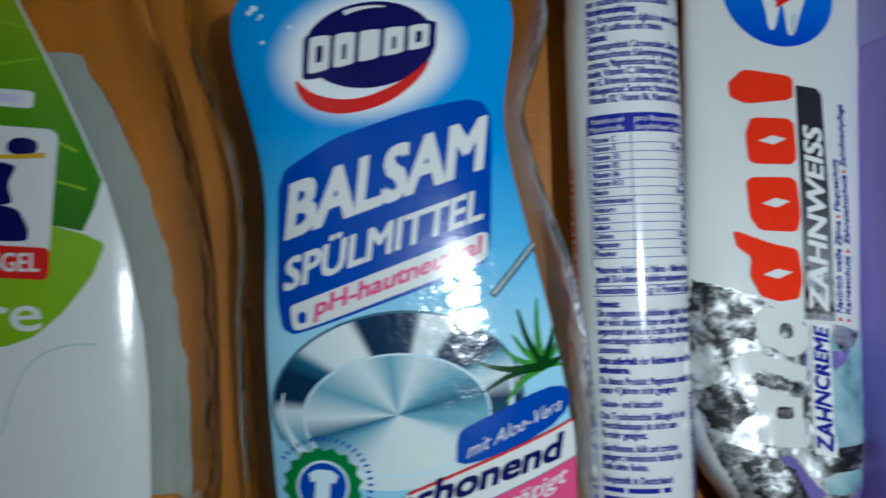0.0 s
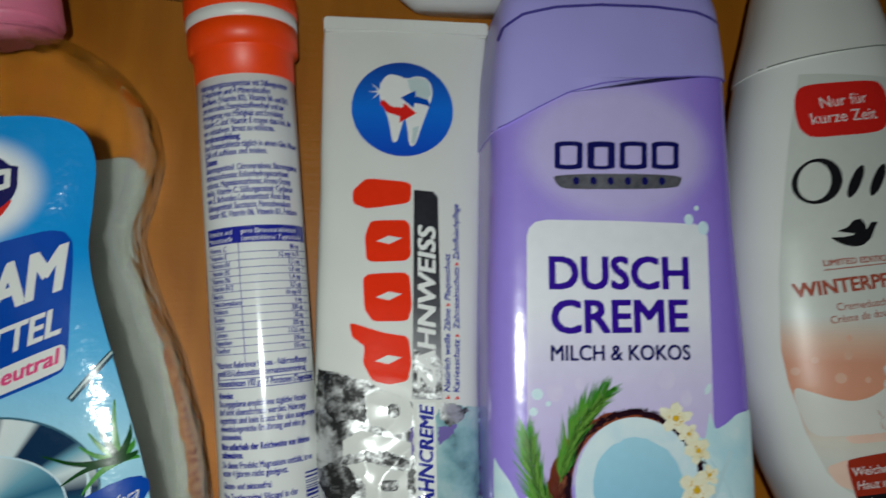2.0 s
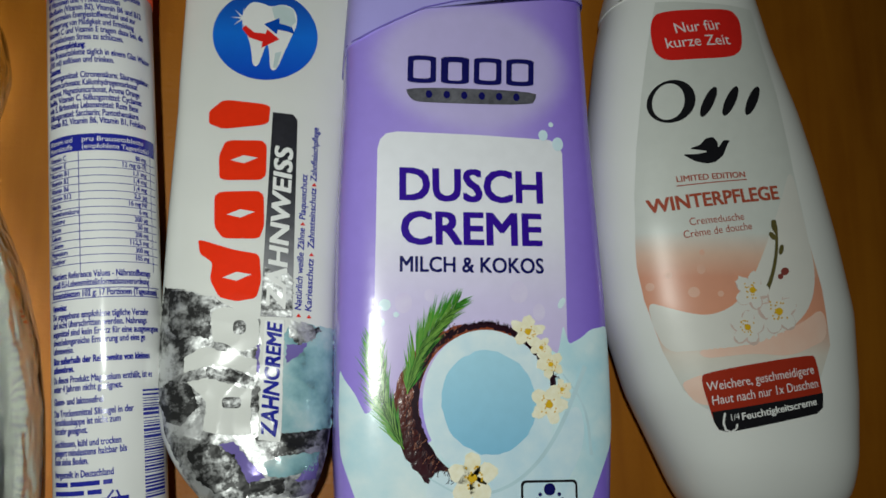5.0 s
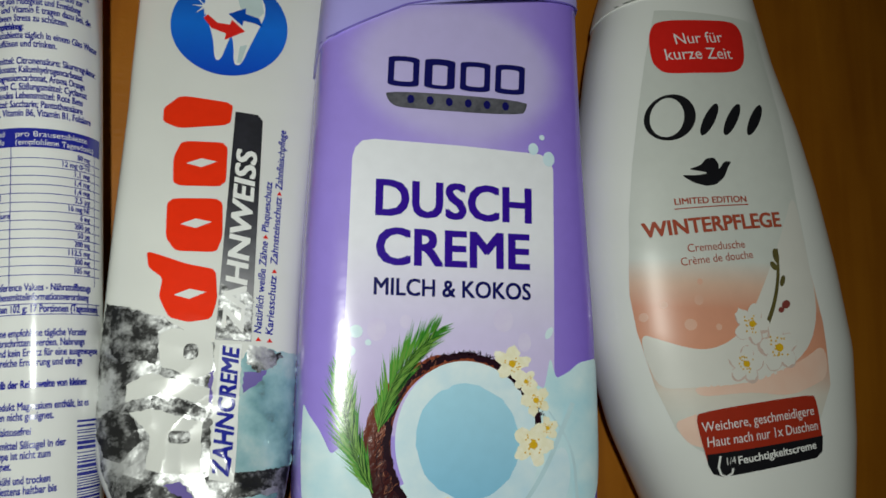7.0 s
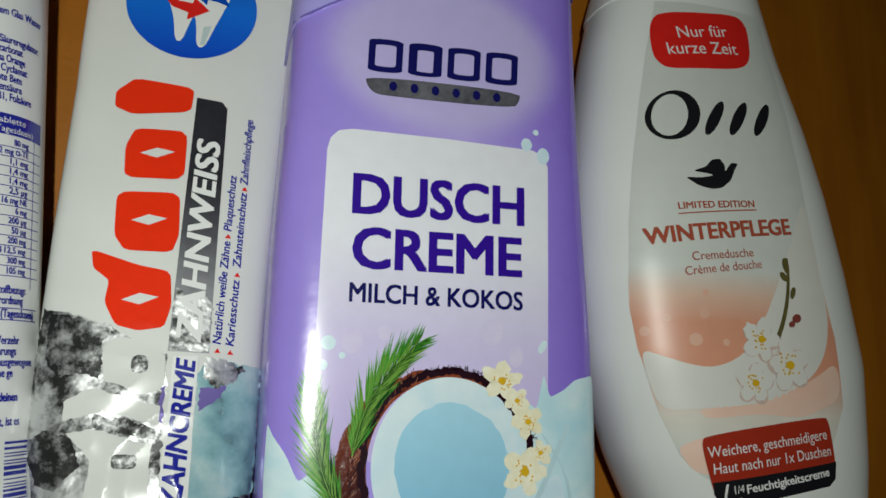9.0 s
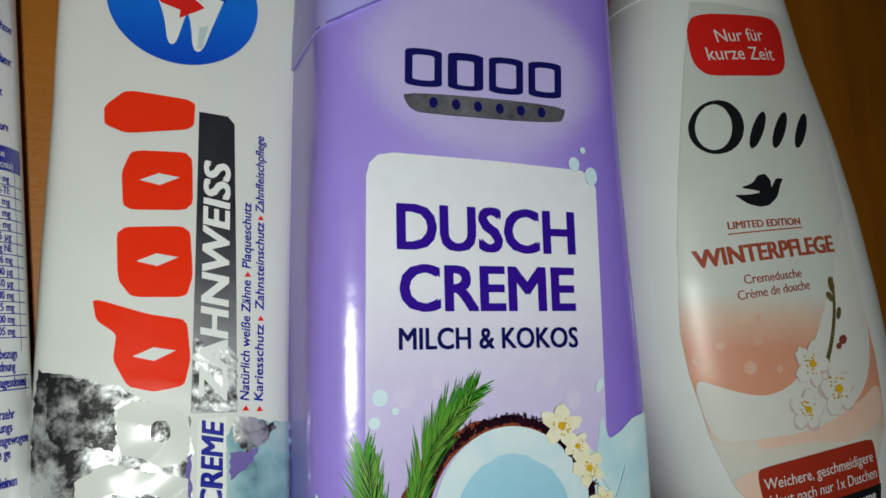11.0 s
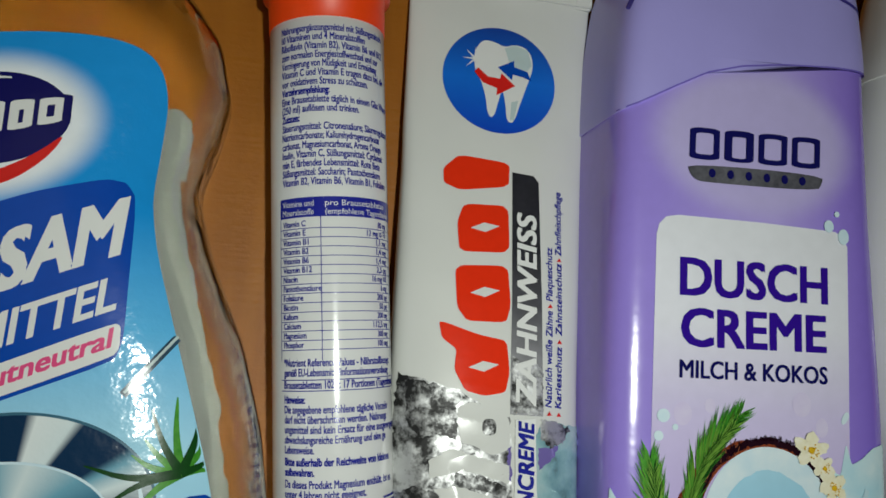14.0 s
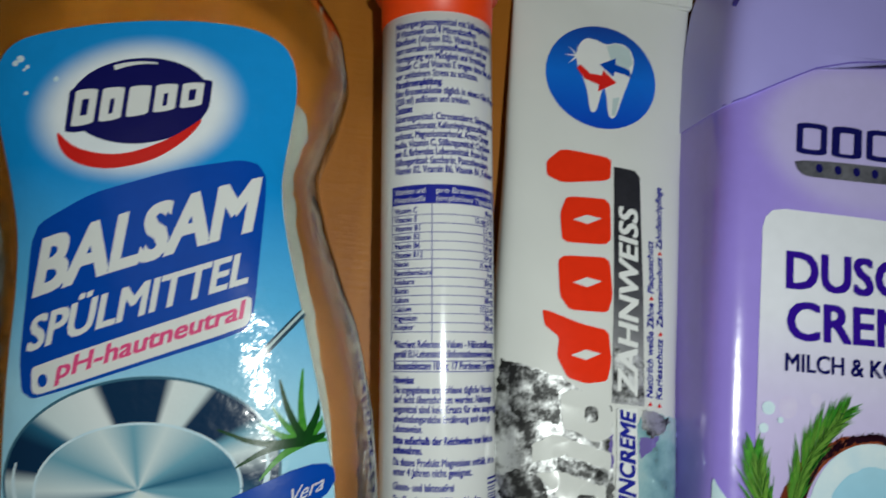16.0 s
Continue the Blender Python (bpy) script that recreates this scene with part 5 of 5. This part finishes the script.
def green_cleaner():
    form = Form(-72, 3.0, [(74, -100, -68, 34), (66, -108, -60, 43), (58, -111, -55, 47), (45, -110, -50, 48), (30, -106, -43.8, 48), (13.6, -102, -38.2, 48), (-1, -100, -34.4, 48), (-16, -99, -31.6, 48), (-41, -98, -29.2, 48), (-63, -96, -27.4, 48), (-76, -93, -29, 46), (-82, -86, -36, 40)])
    t = thing("cleaning_gel_bottle", -72, 0, "clear cleaning gel bottle with a white and lime-green label", "bottle")
    hollow(form, t)
    edge = [(-69.6, 40), (-66.4, 35), (-62.4, 28), (-57.9, 19.9), (-53.3, 11.1), (-48.6, 1.4), (-44.3, -10.8), (-40.6, -25.1), (-38.6, -38), (-37, -57), (-38, -66)]
    bm = bmesh.new()
    low = [bm.verts.new(((x + 72) * MM, y * MM, 0.0026)) for x, y in [(-94, -70), (-98, 36), (-77, 36.5), (-70, 36), (-62, 24.4), (-54.2, 9.8), (-46.3, -9), (-40.8, -30.8), (-37, -51), (-35, -68)]]
    face = bm.faces.new(low)
    bmesh.ops.extrude_face_region(bm, geom=[face])
    for v in [v for v in bm.verts if v not in low]:
        v.co.z += 0.0006
    part("back_label", bm, GREY_PAPER, t, "grey reverse of the back label")
    label = print_on("label", [[(-96, -66), (-98, 0), (-100, 40)] + edge], form, 0.15, WHITE, t, "white glossy label", 3)
    print_on("leaf_print", [[(-99, 39), (-69.2, 39), (-66.8, 35), (-62.8, 28), (-58.3, 19.8), (-53.7, 11), (-49.4, 2.4), (-50.4, -3.1), (-52, -7.5), (-58, -6.6), (-66, -5.8), (-80, -5), (-99, -4)]], form, 0.22, LEAF_GREEN, label, "lime-green leaf print", 2.5)
    print_on("leaf_vein", [band([(-84, 22), (-70, 22.4), (-61, 24.6)], [0.9, 0.3]), band([(-72, 31), (-64.6, 30)], 0.4), band([(-60, 10), (-54, 7.4)], [0.3, 0.7]), band([(-59, 2), (-52, 0.4)], [0.3, 0.6])], form, 0.27, LIME, label, "", 2.5)
    print_on("green_round", [soft([(-97, -8), (-80, -5.4), (-62, -5.2), (-57, -6.8), (-51.5, -8), (-47.9, -9.6), (-49.6, -15.6), (-54.2, -22.8), (-59, -27.6), (-64.4, -29.8), (-75, -31), (-88, -29), (-97, -23)], 2, 0.12)], form, 0.3, LIME, label, "lime-green round patch", 2.5)
    print_on("badge", [rounded(-78, 14.8, -62.2, 18.1, 0.9)], form, 0.3, WHITE, label, "small white plate", 2.5)
    print_on("badge_bar", [rounded(-76, 15.7, -64.8, 17.2, 0.3)], form, 0.38, LILAC, label, "", 2.5)
    print_on("sign_plate", [rounded(-86, -16.8, -57.4, 11.2, 2)], form, 0.4, WHITE, label, "white sign plate", 2.5)
    print_each("sign_bar", [soft([(-66.4, 6.0), (-61, 6.0), (-60.6, 8.6), (-63, 9.4), (-66, 8.8)]), soft([(-80, -3.6), (-64.2, -3.6), (-65.6, 0.4), (-64, 4.4), (-80, 4.4)], 2, 0.15), soft([(-80, -10.2), (-61.4, -10.2), (-61.2, -7.8), (-63.6, -3.6), (-80, -3.2)], 2, 0.15)], form, 0.5, NAVY, label, "dark blue shapes of the maker's sign", 2.5)
    print_on("sign_arc", [band(flowing([(-72, 5.2), (-66, 5.4), (-59.4, 6.2)]), [0.5, 1.1])], form, 0.55, YELLOW, label, "thin yellow arc", 2.5)
    strip = print_on("red_strip", [rounded(-86, -17.0, -57.2, -11.0, 1.2)], form, 0.52, RED, label, "red strip", 2.5)
    write("SGEL", (-67.4, -15.8), (-58.8, -15.4), 3.4, form, 0.65, WHITE, strip, 0.02)
    write("re", (-68.0, -27.2), (-57.6, -26.2), 7.0, form, 0.5, WHITE, label, 0.012)
    print_on("panel_line", [band(flowing([(-63.4, -46), (-62.2, -38.5), (-59.7, -32.1), (-54, -28.8), (-48.1, -28.5)]), 0.35)], form, 0.25, STEEL_LIGHT, label, "faint grey panel line", 2.5)


def white_flask():
    form = Form(124, 2.8, [(98.2, 108, 137, 10), (99.5, 103, 142, 17), (102.5, 100.2, 145.5, 22), (108, 98.5, 147.5, 26), (130, 98, 148, 28), (180, 99, 147, 28), (196, 104, 142, 24), (205, 113, 133, 18)])
    t = thing("white_flask", 124, 0, "glossy white plastic flask lying with its base forward", "bottle")
    form.mesh("body", CAP_WHITE, t)
    print_on("base_ring", [band([(104.6, 104), (108, 101.6), (116, 100.6), (130, 100.6), (138, 101.6), (141.6, 104)], 0.5)], form, 0.12, LILAC, t)


def clear_flask():
    form = Form(45, 2.8, [(99, 30, 62, 12), (100, 22, 70, 22), (103, 18, 74, 32), (112, 16, 76, 38), (150, 16, 76, 40), (190, 18, 74, 40), (198, 28, 64, 34)])
    t = thing("clear_flask", 45, 0, "empty clear plastic bottle lying with its base forward", "bottle")
    hollow(form, t)


clear_flask()
shower_cream()
winter_shower()
toothpaste()
vitamin_tube()
washing_up_liquid()
green_cleaner()
white_flask()
